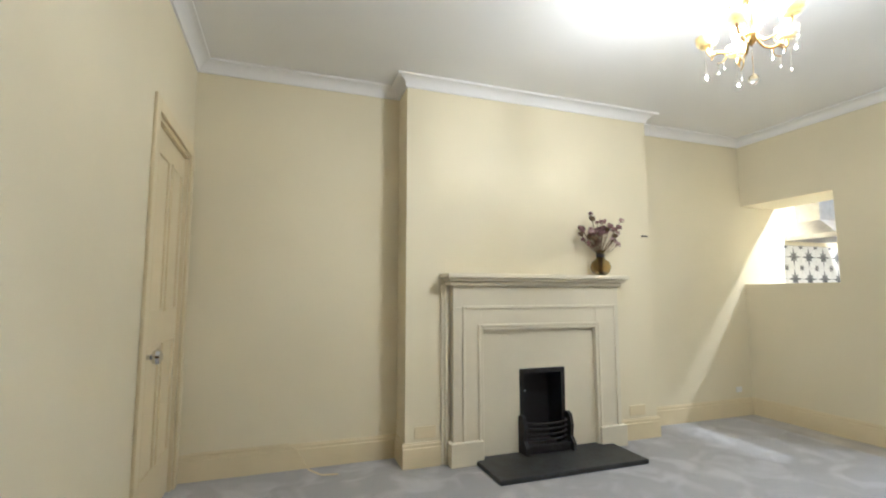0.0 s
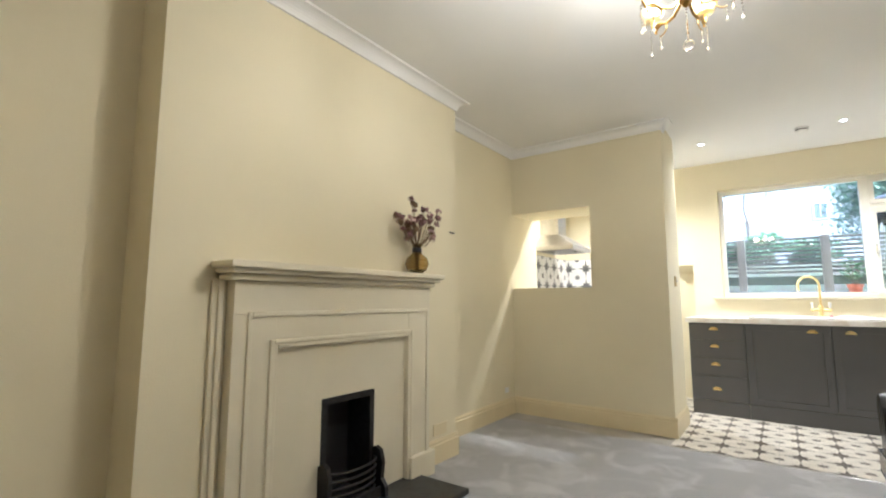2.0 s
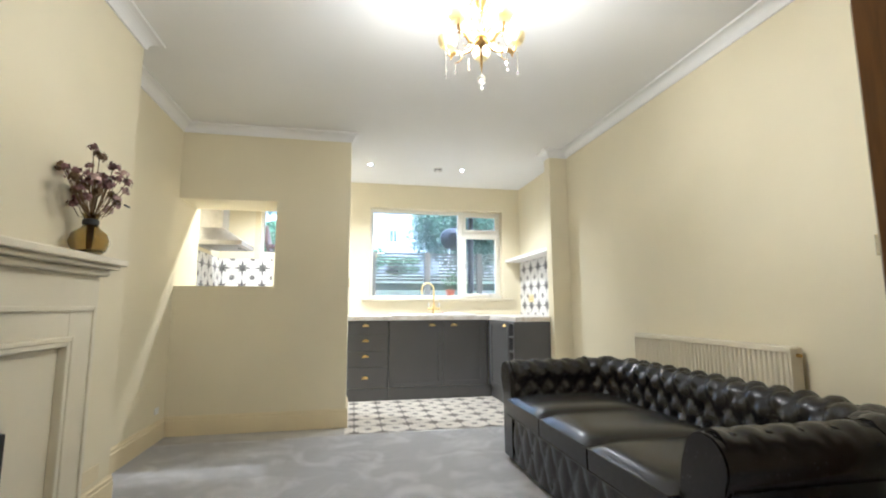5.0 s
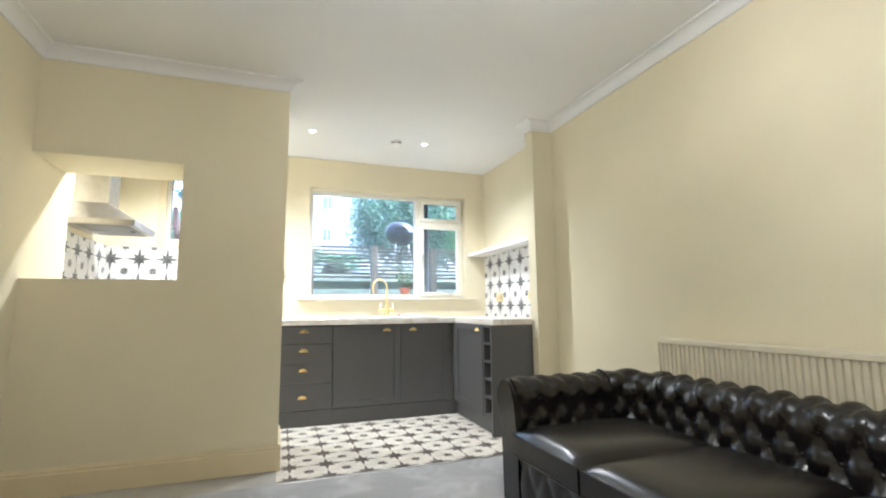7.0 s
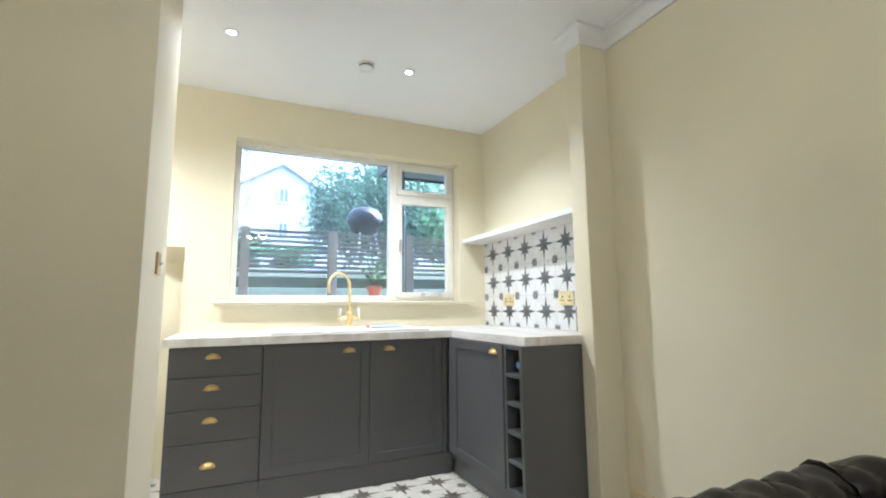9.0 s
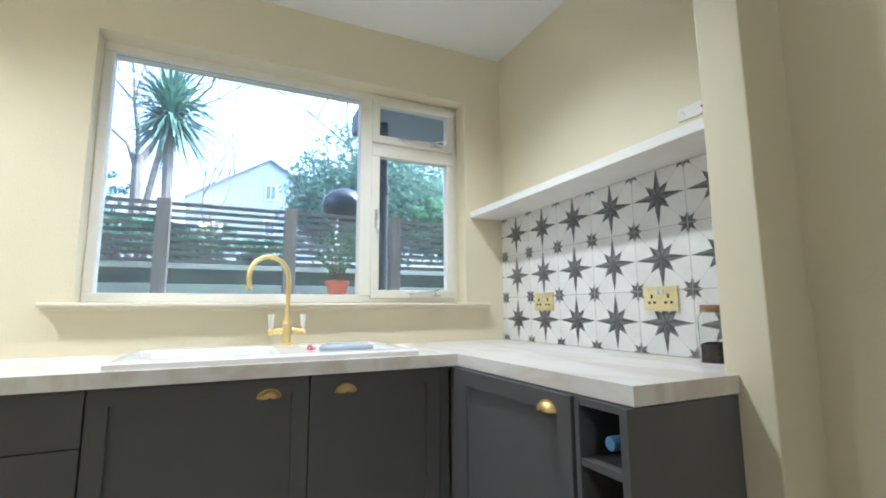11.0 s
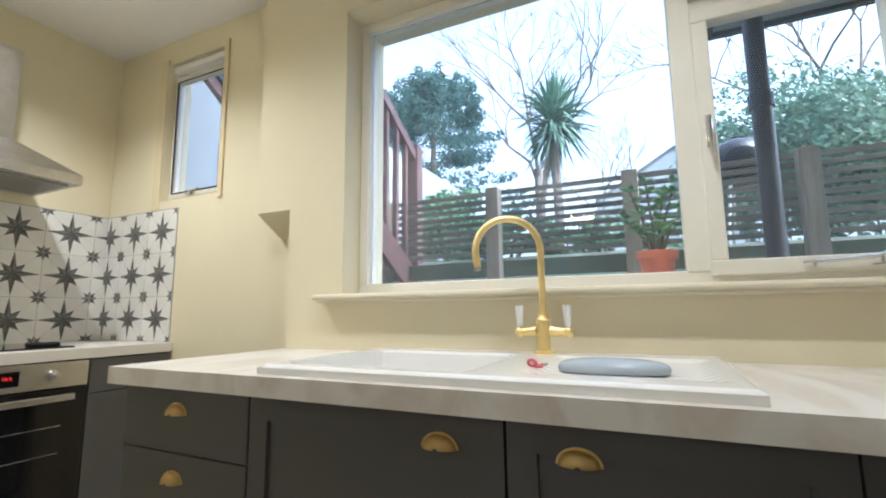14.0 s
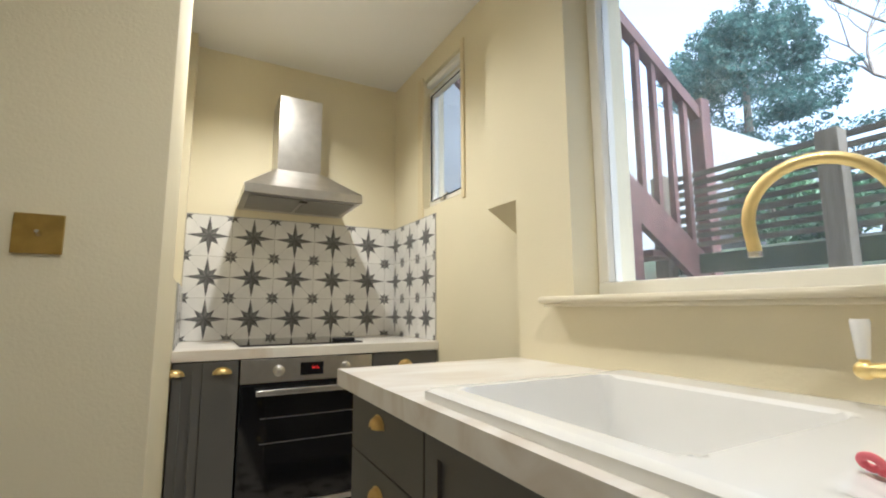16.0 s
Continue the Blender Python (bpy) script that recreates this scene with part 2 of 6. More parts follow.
# Leaf colour made paler and greyer: distance haze is mixed into it.
M_HAZY_LEAF = material("grey-green leaf paled by painted haze", (0.15, 0.24, 0.17), 0.5, vary=0.3, scale=5)
M_HEDGE = material("mid-green shrub leaf", (0.13, 0.25, 0.13), 0.55, vary=0.35, scale=7)
M_BBQ = material("black enamel", (0.012, 0.012, 0.014), 0.18, vary=0.05)
M_PIPE = material("black painted pipe", (0.02, 0.021, 0.025), 0.4)
M_SOFFIT = material("grey painted soffit", (0.30, 0.32, 0.35), 0.7, vary=0.04)
M_ROOF = material("grey roof slate", (0.20, 0.21, 0.23), 0.8, vary=0.1, scale=3)
M_HOUSE = material("pale rendered house wall", (0.27, 0.30, 0.32), 0.85, vary=0.04, scale=1)


def leafy(m, share=0.45):
    """Thin leaves let some light through."""
    nt = m.node_tree
    b, out = nt.nodes["Principled BSDF"], nt.nodes["Material Output"]
    tr, mx = nt.nodes.new("ShaderNodeBsdfTranslucent"), nt.nodes.new("ShaderNodeMixShader")
    mx.inputs[0].default_value = share
    nt.links.new(b.inputs["Base Color"].links[0].from_socket, tr.inputs["Color"])
    nt.links.new(b.outputs[0], mx.inputs[1]), nt.links.new(tr.outputs[0], mx.inputs[2]), nt.links.new(mx.outputs[0], out.inputs["Surface"])


for m in (M_CONIFER, M_HEDGE, M_HAZY_LEAF):
    leafy(m)
M_PANE_FAR = material("dark far window pane", (0.10, 0.13, 0.17), 0.1)
M_PINK = material("pink rubber", (0.75, 0.16, 0.20), 0.5)
M_SCOURER = material("pale blue-grey plastic", (0.42, 0.47, 0.53), 0.25, vary=0.03)
M_BOTTLE = material("dark blue bottle plastic", (0.02, 0.03, 0.06), 0.12)
M_BLUECAP = material("pale blue cap", (0.17, 0.35, 0.62), 0.4)
M_PETAL = material("dusty mauve dried petals", (0.27, 0.145, 0.14), 0.85, vary=0.35, scale=40)
M_PETAL2 = material("pale pink dried petals", (0.50, 0.35, 0.32), 0.85, vary=0.3, scale=40)
M_DRYSTEM = material("dry brown stems", (0.16, 0.10, 0.05), 0.85, vary=0.2, scale=40)
M_SEEDS = material("dark dried tea", (0.07, 0.055, 0.05), 0.9, vary=0.4, scale=120, bump=0.002)
M_CORK = material("cork", (0.42, 0.27, 0.15), 0.85, vary=0.2, scale=60)
M_FILTER = material("grey mesh filter", (0.35, 0.34, 0.32), 0.5, 0.6, vary=0.1, scale=200)

# ---- helpers ----


def box(bm, x0, x1, y0, y1, z0, z1, bevel=0.0):
    r = bmesh.ops.create_cube(bm, size=1, matrix=Matrix.Translation(((x0 + x1) / 2, (y0 + y1) / 2, (z0 + z1) / 2)) @ Matrix.Diagonal((abs(x1 - x0), abs(y1 - y0), abs(z1 - z0), 1)))
    if bevel:
        edges = list({e for v in r["verts"] for e in v.link_edges})
        bmesh.ops.bevel(bm, geom=edges, offset=bevel, segments=2, affect="EDGES", profile=0.5)
    return bm


def boxed(x0, x1, y0, y1, z0, z1, bevel=0.0):
    return box(bmesh.new(), x0, x1, y0, y1, z0, z1, bevel)


def cyl(bm, p, q, r0, r1=None, seg=16):
    p, q = Vector(p), Vector(q)
    m = Matrix.Translation((p + q) / 2) @ (q - p).to_track_quat("Z", "Y").to_matrix().to_4x4()
    bmesh.ops.create_cone(bm, cap_ends=True, segments=seg, radius1=r0, radius2=r0 if r1 is None else r1, depth=(q - p).length, matrix=m)
    return bm


def ball(bm, c, r, seg=12, squash=(1, 1, 1)):
    bmesh.ops.create_uvsphere(bm, u_segments=seg, v_segments=max(6, seg // 2 + 2), radius=r, matrix=Matrix.Translation(c) @ Matrix.Diagonal((*squash, 1)))
    return bm


def lathe(bm, profile, c=(0, 0, 0), seg=24):
    """Turns a profile of (radius, height) round a vertical axis at c."""
    rings = []
    for r, z in profile:
        rings.append([bm.verts.new((c[0] + max(r, 1e-4) * math.cos(2 * math.pi * i / seg), c[1] + max(r, 1e-4) * math.sin(2 * math.pi * i / seg), c[2] + z)) for i in range(seg)])
    for a, b in zip(rings, rings[1:]):
        for i in range(seg):
            bm.faces.new((a[i], a[(i + 1) % seg], b[(i + 1) % seg], b[i]))
    return bm


def tube(bm, pts, r, seg=8, taper=1.0):
    """A round tube along points, its radius running from r to r * taper."""
    pts = [Vector(p) for p in pts]
    rings, up = [], None
    for i, p in enumerate(pts):
        d = (pts[min(i + 1, len(pts) - 1)] - pts[max(i - 1, 0)]).normalized()
        if up is None:
            up = d.orthogonal().normalized()
        up = (up - d * up.dot(d)).normalized()
        side = d.cross(up)
        rad = r * (1 + (taper - 1) * i / max(1, len(pts) - 1))
        rings.append([bm.verts.new(p + (up * math.cos(2 * math.pi * k / seg) + side * math.sin(2 * math.pi * k / seg)) * rad) for k in range(seg)])
    for a, b in zip(rings, rings[1:]):
        for k in range(seg):
            bm.faces.new((a[k], a[(k + 1) % seg], b[(k + 1) % seg], b[k]))
    bm.faces.new(rings[0][::-1])
    bm.faces.new(rings[-1])
    return bm


def prism(bm, outline, axis, a0, a1):
    """An outline of (u, v) pushed along axis from a0 to a1; u, v are the other two axes in order."""
    def put(u, v, a):
        return {"x": (a, u, v), "y": (u, a, v), "z": (u, v, a)}[axis]
    lo = [bm.verts.new(put(u, v, a0)) for u, v in outline]
    hi = [bm.verts.new(put(u, v, a1)) for u, v in outline]
    n = len(outline)
    bm.faces.new(lo)
    bm.faces.new(hi[::-1])
    for i in range(n):
        bm.faces.new((lo[i], hi[i], hi[(i + 1) % n], lo[(i + 1) % n]))
    return bm


def mesh_of(name, bm, mats, smooth=False):
    bmesh.ops.recalc_face_normals(bm, faces=bm.faces)
    me = bpy.data.meshes.new(name)
    bm.to_mesh(me)
    bm.free()
    for m in mats if isinstance(mats, (list, tuple)) else [mats]:
        me.materials.append(m)
    if smooth:
        me.polygons.foreach_set("use_smooth", [True] * len(me.polygons))
        me.set_sharp_from_angle(angle=radians(40))
    return me


def part(name, bm, mats, parent=None, label="", smooth=False, at=None):
    ob = new(name, mesh_of(name, bm, mats, smooth))
    ob.parent = parent
    if at is not None:
        ob.location = at
    if label:
        tagged(ob, label)
    return ob


def thing(name, at, label, category, group="", kind="", turn=0.0):
    ob = new(name)
    ob.empty_display_size = 0.1
    ob.matrix_world = pose(*at, 0, 0, turn)
    return tagged(ob, label, category, group, kind)


def structure(name, bm, mats, label, category="", smooth=False):
    return tagged(part(name, bm, mats, None, "", smooth), label, category or name.split("_")[0], "", "structure")


# ---- structure ----
H = 2.60
YL, YR = 3.26, -0.33          # living room's long walls
XB, XP, XPB = -0.62, 4.10, 4.65  # door wall, partition's two faces
XK, XR = 5.74, 5.88           # window wall, and its set-back stretch
YK, YH, YT = 1.84, 3.40, -0.40   # partition's end, hood wall, tiled wall
CY0, CY1, CYF = 0.71, 2.75, 3.03  # chimney breast

structure("floor", boxed(-0.8, 3.85, -0.45, 3.4, -0.12, 0.0), M_CARPET, "grey short-pile carpet with brush marks", "carpet")
structure("ceiling", boxed(-0.8, 6.1, -0.6, 3.6, H, H + 0.15), M_CEIL, "flat white painted plaster ceiling", "ceiling")
structure("wall_north", boxed(XB, XPB, YL, YL + 0.14, 0, H), M_WALL, "cream painted plaster alcove wall", "wall")
bm = bmesh.new()
box(bm, CY0, 1.525, CYF, YL, 0, H)
box(bm, 1.875, CY1, CYF, YL, 0, H)
box(bm, 1.525, 1.875, CYF, YL, 0.58, H)
box(bm, 1.525, 1.875, CYF + 0.19, YL, 0, 0.58)
bmesh.ops.remove_doubles(bm, verts=bm.verts, dist=0.0005)
structure("wall_chimney", bm, M_WALL, "cream painted chimney breast", "chimney breast")

# door wall with the doorway
bm = bmesh.new()
DY0, DY1, DZ = 2.40, 3.17, 1.95
box(bm, XB - 0.12, XB, -0.45, DY0, 0, H)
box(bm, XB - 0.12, XB, DY1, YL + 0.14, 0, H)
box(bm, XB - 0.12, XB, DY0, DY1, DZ, H)
structure("wall_west", bm, M_WALL, "cream painted plaster wall with a doorway", "wall")
structure("wall_west_backing", boxed(XB - 0.25, XB - 0.2, DY0 - 0.2, DY1 + 0.3, 0, H), M_WALL, "plain wall behind the closed door", "wall")

# long wall behind the sofa, with the doorway through which one comes in
bm = bmesh.new()
EX0, EX1 = -0.50, 0.36
box(bm, XB, EX0, YR - 0.14, YR, 0, H)
box(bm, EX1, 4.29, YR - 0.14, YR, 0, H)
box(bm, EX0, EX1, YR - 0.14, YR, 2.02, H)
structure("wall_south", bm, M_WALL, "cream painted plaster wall behind the sofa", "wall")
bm = bmesh.new()
box(bm, EX0 - 0.2, EX1 + 0.2, -1.5, -1.4, 0, H)
box(bm, EX0 - 0.3, EX0 - 0.2, -1.5, YR - 0.14, 0, H)
box(bm, EX1 + 0.2, EX1 + 0.3, -1.5, YR - 0.14, 0, H)
structure("wall_hall", bm, M_WALL, "plain cream hall walls", "wall")
structure("floor_hall", boxed(EX0 - 0.3, EX1 + 0.3, -1.5, -0.45, -0.12, 0), M_CARPET, "grey hall carpet", "carpet")
structure("ceiling_hall", boxed(EX0 - 0.3, EX1 + 0.3, -1.5, -0.47, H, H + 0.1), M_CEIL, "white hall ceiling", "ceiling")

# thick partition with a pass-through beside the alcove wall
OY, OZ0, OZ1 = 2.47, 1.20, 1.947
bm = bmesh.new()
prism(bm, [(YK, 0), (YL, 0), (YL, OZ0), (OY, OZ0), (OY, OZ1), (YL, OZ1), (YL, H), (YK, H)], "x", XP, 4.56)
prism(bm, [(YK, 0), (YL, 0), (YL, OZ0), (OY, OZ0), (OY, H), (YK, H)], "x", 4.56, XPB)
bmesh.ops.remove_doubles(bm, verts=bm.verts, dist=0.0005)
structure("wall_partition", bm, M_WALL, "thick cream partition with a pass-through opening", "wall")

# tiled wall, nib and shelf side
structure("wall_tiled", boxed(4.29, XR + 0.2, YT - 0.15, YT, 0, H), M_WALL, "cream kitchen wall above the tiles", "wall")
structure("wall_nib", boxed(4.17, 4.29, YT, -0.14, 0, H, 0.004), M_WALL, "narrow cream wall nib at the kitchen's edge", "wall")
structure("wall_hood", boxed(XPB - 0.1, XR + 0.2, YH, YH + 0.14, 0, H), M_WALL, "cream kitchen wall behind the cooker hood", "wall")

# window wall: thick at the sink, set back beside the small window
WY0, WY1, WZ0, WZ1 = -0.155, 1.595, 1.12, 2.285
SY0, SY1, SZ0, SZ1 = 2.485, 2.94, 1.665, 2.46
bm = bmesh.new()
XO = 6.02
box(bm, XK, XO, YT, WY0, 0, H)
box(bm, XK, XO, WY1, 1.87, 0, H)
box(bm, XK, XO, WY0, WY1, 0, WZ0)
box(bm, XK, XO, WY0, WY1, WZ1, H)
prism(bm, [(XK, 1.48), (XR, 1.39), (XR, H), (XK, H)], "y", 1.87, 2.055)
structure("wall_window", bm, M_WALL, "cream kitchen wall round the large window", "wall")
bm = bmesh.new()
box(bm, XR, XO, 1.87, SY0, 0, H)
box(bm, XR, XO, SY1, YH, 0, H)
box(bm, XR, XO, SY0, SY1, 0, SZ0)
box(bm, XR, XO, SY0, SY1, SZ1, H)
structure("wall_small_window", bm, M_WALL, "set-back cream wall round the small window", "wall")

# cornice of the living room: concave plaster cove with two fillets
COVE = [(0, 0)] + [(0.012, 0)] + [(0.012 + 0.058 * (1 - math.cos(a)), -0.0 + 0.058 * math.sin(a)) for a in [math.pi / 2 * k / 6 for k in range(7)]] + [(0.082, 0.058), (0.082, 0.072), (0, 0.072)]


def cornice(name, run, inward):
    """A cove along the walls' top: run of corner points, inward the side of the room (+1: to the left of the run)."""
    bm = bmesh.new()
    rings = []
    for i, p in enumerate(run):
        p = Vector((*p, 0))
        before = (p - Vector((*run[i - 1], 0))).normalized() if i else None
        after = (Vector((*run[i + 1], 0)) - p).normalized() if i + 1 < len(run) else None
        a, b = before or after, after or before
        na, nb = Vector((-a.y, a.x, 0)) * inward, Vector((-b.y, b.x, 0)) * inward
        miter = na if (na - nb).length < 1e-6 else (na + nb)
        rings.append([bm.verts.new((p.x + miter.x * u, p.y + miter.y * u, H - 0.072 + v)) for u, v in COVE])
    n = len(COVE)
    for r0, r1 in zip(rings, rings[1:]):
        for k in range(n):
            bm.faces.new((r0[k], r0[(k + 1) % n], r1[(k + 1) % n], r1[k]))
    bm.faces.new(rings[0])
    bm.faces.new(rings[-1][::-1])
    return structure(name, bm, M_CEIL, "white plaster cove cornice", "cornice")


cornice("cornice_north", [(XP + 0.10, YK), (XP, YK), (XP, YL), (CY1, YL), (CY1, CYF), (CY0, CYF), (CY0, YL), (XB, YL), (XB, YR), (4.17, YR), (4.17, -0.14), (4.29, -0.14)], 1)


def skirting(name, x0, x1, y0, y1, side, height=0.155):
    """A moulded skirting board along a wall; side: the way it faces."""
    bm = bmesh.new()
    th = 0.018
    prof = [(0, 0), (th, 0), (th, height - 0.035), (th - 0.005, height - 0.03), (th - 0.004, height - 0.014), (th - 0.010, height - 0.006), (th - 0.011, height), (0, height)]
    if side in ("+x", "-x"):
        s = 1 if side == "+x" else -1
        prism(bm, [(x0 + s * u, v) for u, v in prof], "y", y0, y1)
    else:
        s = 1 if side == "+y" else -1
        prism(bm, [(y0 + s * u, v) for u, v in prof], "x", x0, x1)
    return structure(name, bm, M_TRIM, "cream gloss moulded skirting board", "skirting board")


skirting("baseboard_alcove_west", XB, CY0, YL, YL, "-y")
skirting("baseboard_chimney_side_west", CY0, CY0, CYF, YL - 0.02, "-x")
skirting("baseboard_chimney_west", CY0 - 0.018, 0.95, CYF, CYF, "-y")
skirting("baseboard_chimney_east", 2.375, CY1 + 0.018, CYF, CYF, "-y")
skirting("baseboard_chimney_side_east", CY1, CY1, CYF, YL - 0.02, "+x")
skirting("baseboard_alcove_east", CY1, XP - 0.02, YL, YL, "-y")
skirting("baseboard_partition", XP, XP, YK - 0.018, YL, "-x")
skirting("baseboard_partition_end", XP, XPB, YK, YK, "-y")
skirting("baseboard_south", EX1 + 0.1, 4.15, YR, YR, "+y")
skirting("baseboard_west", XB, XB, -0.3, DY0 - 0.08, "+x")

# shelf over the tiles
structure("trim_shelf", boxed(4.29, XK, YT, -0.185, 1.60, 1.635, 0.002), M_WHITE, "white painted shelf above the tiled splashback", "shelf")

# ---- windows ----


def bars(y0, y1, z0, z1, w, x0, x1):
    """A rectangular ring of bars in the window's plane."""
    bm = bmesh.new()
    box(bm, x0, x1, y0, y1, z0, z0 + w, 0.004)
    box(bm, x0, x1, y0, y1, z1 - w, z1, 0.004)
    box(bm, x0 + 0.002, x1 - 0.002, y0, y0 + w, z0 + w, z1 - w, 0.004)
    box(bm, x0 + 0.002, x1 - 0.002, y1 - w, y1, z0 + w, z1 - w, 0.004)
    return bm


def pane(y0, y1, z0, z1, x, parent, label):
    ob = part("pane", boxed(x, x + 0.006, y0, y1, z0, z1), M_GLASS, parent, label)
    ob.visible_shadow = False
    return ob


def stay(y0, y1, z, x, parent):
    """A casement stay: a long curved bar with a raised tip, on two pegs."""
    bm = bmesh.new()
    tube(bm, [(x, y0, z), (x - 0.006, y0 + (y1 - y0) * 0.3, z + 0.002), (x - 0.006, y0 + (y1 - y0) * 0.75, z + 0.008), (x - 0.012, y0 + (y1 - y0) * 0.92, z + 0.022), (x - 0.02, y1, z + 0.028)], 0.0045, 8)
    for f in (0.12, 0.8):
        cyl(bm, (x, y0 + (y1 - y0) * f, z - 0.012), (x, y0 + (y1 - y0) * f, z + 0.006), 0.005)
    box(bm, x - 0.006, x + 0.012, y0 + (y1 - y0) * 0.7, y0 + (y1 - y0) * 0.95, z - 0.014, z - 0.009)
    return part("casement_stay", bm, M_CHROME, parent, "aged metal casement stay", True)


window = tagged(structure("window_1", bars(WY0, WY1, WZ0 + 0.004, WZ1, 0.04, 5.845, 5.915), M_WINFRAME, "large off-white timber window with a fixed pane and side casement", "window"))
part("mullion", boxed(5.84, 5.91, 0.365, 0.43, WZ0 + 0.04, WZ1 - 0.04, 0.004), M_WINFRAME, window)
part("transom", boxed(5.842, 5.908, WY0 + 0.04, 0.365, 1.955, 2.01, 0.004), M_WINFRAME, window)
case = part("casement", bars(WY0 + 0.03, 0.368, 1.145, 1.965, 0.045, 5.825, 5.88), M_WINFRAME, window)
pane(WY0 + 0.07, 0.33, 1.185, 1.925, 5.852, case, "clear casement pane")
vent = part("top_light", bars(WY0 + 0.03, 0.368, 2.0, 2.26, 0.043, 5.825, 5.88), M_WINFRAME, window)
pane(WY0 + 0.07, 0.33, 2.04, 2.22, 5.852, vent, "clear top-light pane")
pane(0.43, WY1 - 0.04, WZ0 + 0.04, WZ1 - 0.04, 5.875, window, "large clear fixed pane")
stay(0.16, -0.04, 1.172, 5.815, case)
stay(0.22, -0.06, 2.03, 5.815, vent)
bm = bmesh.new()
box(bm, 5.815, 5.826, 0.334, 0.352, 1.52, 1.62, 0.003)
tube(bm, [(5.818, 0.343, 1.60), (5.795, 0.343, 1.595), (5.79, 0.343, 1.55), (5.795, 0.343, 1.49)], 0.008, 8, 0.6)
part("handle", bm, M_CHROME, case, "aged metal cockspur handle", True)
bm = bmesh.new()
box(bm, 5.675, 5.85, -0.275, 1.69, 1.101, 1.121, 0.008)
box(bm, 5.692, XK, -0.265, 1.68, 1.090, 1.102, 0.004)
part("window_sill", bm, M_SURROUND, window, "moulded cream window board")
part("outer_sill", boxed(5.917, 6.10, WY0 + 0.002, WY1 - 0.002, 1.121, 1.142, 0.004), M_REVEAL, window, "white painted outer sill")

window2 = structure("window_2", bars(SY0, SY1, SZ0, SZ1 - 0.06, 0.022, 5.925, 5.975), M_WINFRAME, "small white top-hung window with a metal catch", "window")
sash = part("sash", bars(SY0 + 0.018, SY1 - 0.018, SZ0 + 0.016, SZ1 - 0.075, 0.026, 5.91, 5.955), M_WINFRAME, window2)
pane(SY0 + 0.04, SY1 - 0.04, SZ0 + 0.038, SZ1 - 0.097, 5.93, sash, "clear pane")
part("gasket", bars(SY0 + 0.042, SY1 - 0.042, SZ0 + 0.040, SZ1 - 0.099, 0.006, 5.906, 5.911), M_DARK, sash, "black glazing gasket")
part("vent_bar", boxed(5.885, 5.925, SY0 + 0.02, SY1 - 0.02, SZ1 - 0.05, SZ1 - 0.012, 0.012), M_WHITE, window2, "white trickle vent cover")
bm = tube(bmesh.new(), [(5.91, 2.73, 1.692), (5.895, 2.73, 1.702), (5.888, 2.70, 1.708), (5.882, 2.65, 1.704)], 0.006, 8)
box(bm, 5.895, 5.91, 2.70, 2.76, 1.682, 1.698, 0.003)
part("handle", bm, M_CHROME, sash, "small metal window catch", True)
bm = bmesh.new()
box(bm, XR - 0.012, XR, SY0 - 0.03, SY0, SZ0 - 0.03, SZ1 + 0.03, 0.003)
box(bm, XR - 0.012, XR, SY1, SY1 + 0.06, SZ0 - 0.05, SZ1 + 0.03, 0.003)
part("architrave", bm, M_TRIM, window2)

# ---- doors ----
door = structure("door_1", boxed(XB - 0.055, XB - 0.02, DY0 + 0.03, DY1 - 0.03, 0.008, DZ - 0.03, 0.003), M_TRIM, "closed cream panelled door with a chrome knob", "door")
bm = bmesh.new()
for y0, y1, z0, z1 in [(2.52, 2.76, 0.25, 0.86), (2.82, 3.06, 0.25, 0.86), (2.52, 2.76, 1.02, 1.80), (2.82, 3.06, 1.02, 1.80)]:
    for a in ((y0, y1, z0, z0 + 0.018), (y0, y1, z1 - 0.018, z1), (y0, y0 + 0.018, z0, z1), (y1 - 0.018, y1, z0, z1)):
        box(bm, XB - 0.021, XB - 0.010, a[0], a[1], a[2], a[3], 0.003)
part("moulding", bm, M_TRIM, door)
bm = bmesh.new()
lathe(bm, [(0, 0), (0.028, 0), (0.030, 0.005), (0.014, 0.010), (0.011, 0.034), (0.014, 0.042), (0.028, 0.050), (0.034, 0.064), (0.029, 0.079), (0.012, 0.086), (0, 0.087)])
bmesh.ops.rotate(bm, verts=bm.verts, matrix=Matrix.Rotation(radians(90), 3, "Y"))
bmesh.ops.translate(bm, verts=bm.verts, vec=(XB - 0.02, 2.462, 0.83))
part("door_handle", bm, M_CHROME, door, "round chrome door knob", True)
bm = bmesh.new()
box(bm, XB + 0.0005, XB + 0.016, DY0 - 0.055, DY0 + 0.01, 0, DZ + 0.055, 0.004)
box(bm, XB + 0.0005, XB + 0.016, DY1 - 0.01, DY1 + 0.055, 0, DZ + 0.055, 0.004)
box(bm, XB + 0.0005, XB + 0.016, DY0 + 0.0105, DY1 - 0.0105, DZ - 0.01, DZ + 0.055, 0.004)
box(bm, XB - 0.10, XB - 0.001, DY0 + 0.0005, DY0 + 0.028, 0, DZ - 0.0005)
box(bm, XB - 0.10, XB - 0.001, DY1 - 0.028, DY1 - 0.0005, 0, DZ - 0.0005)
box(bm, XB - 0.10, XB - 0.001, DY0 + 0.0285, DY1 - 0.0285, DZ - 0.028, DZ - 0.0005)
part("architrave", bm, M_TRIM, door)

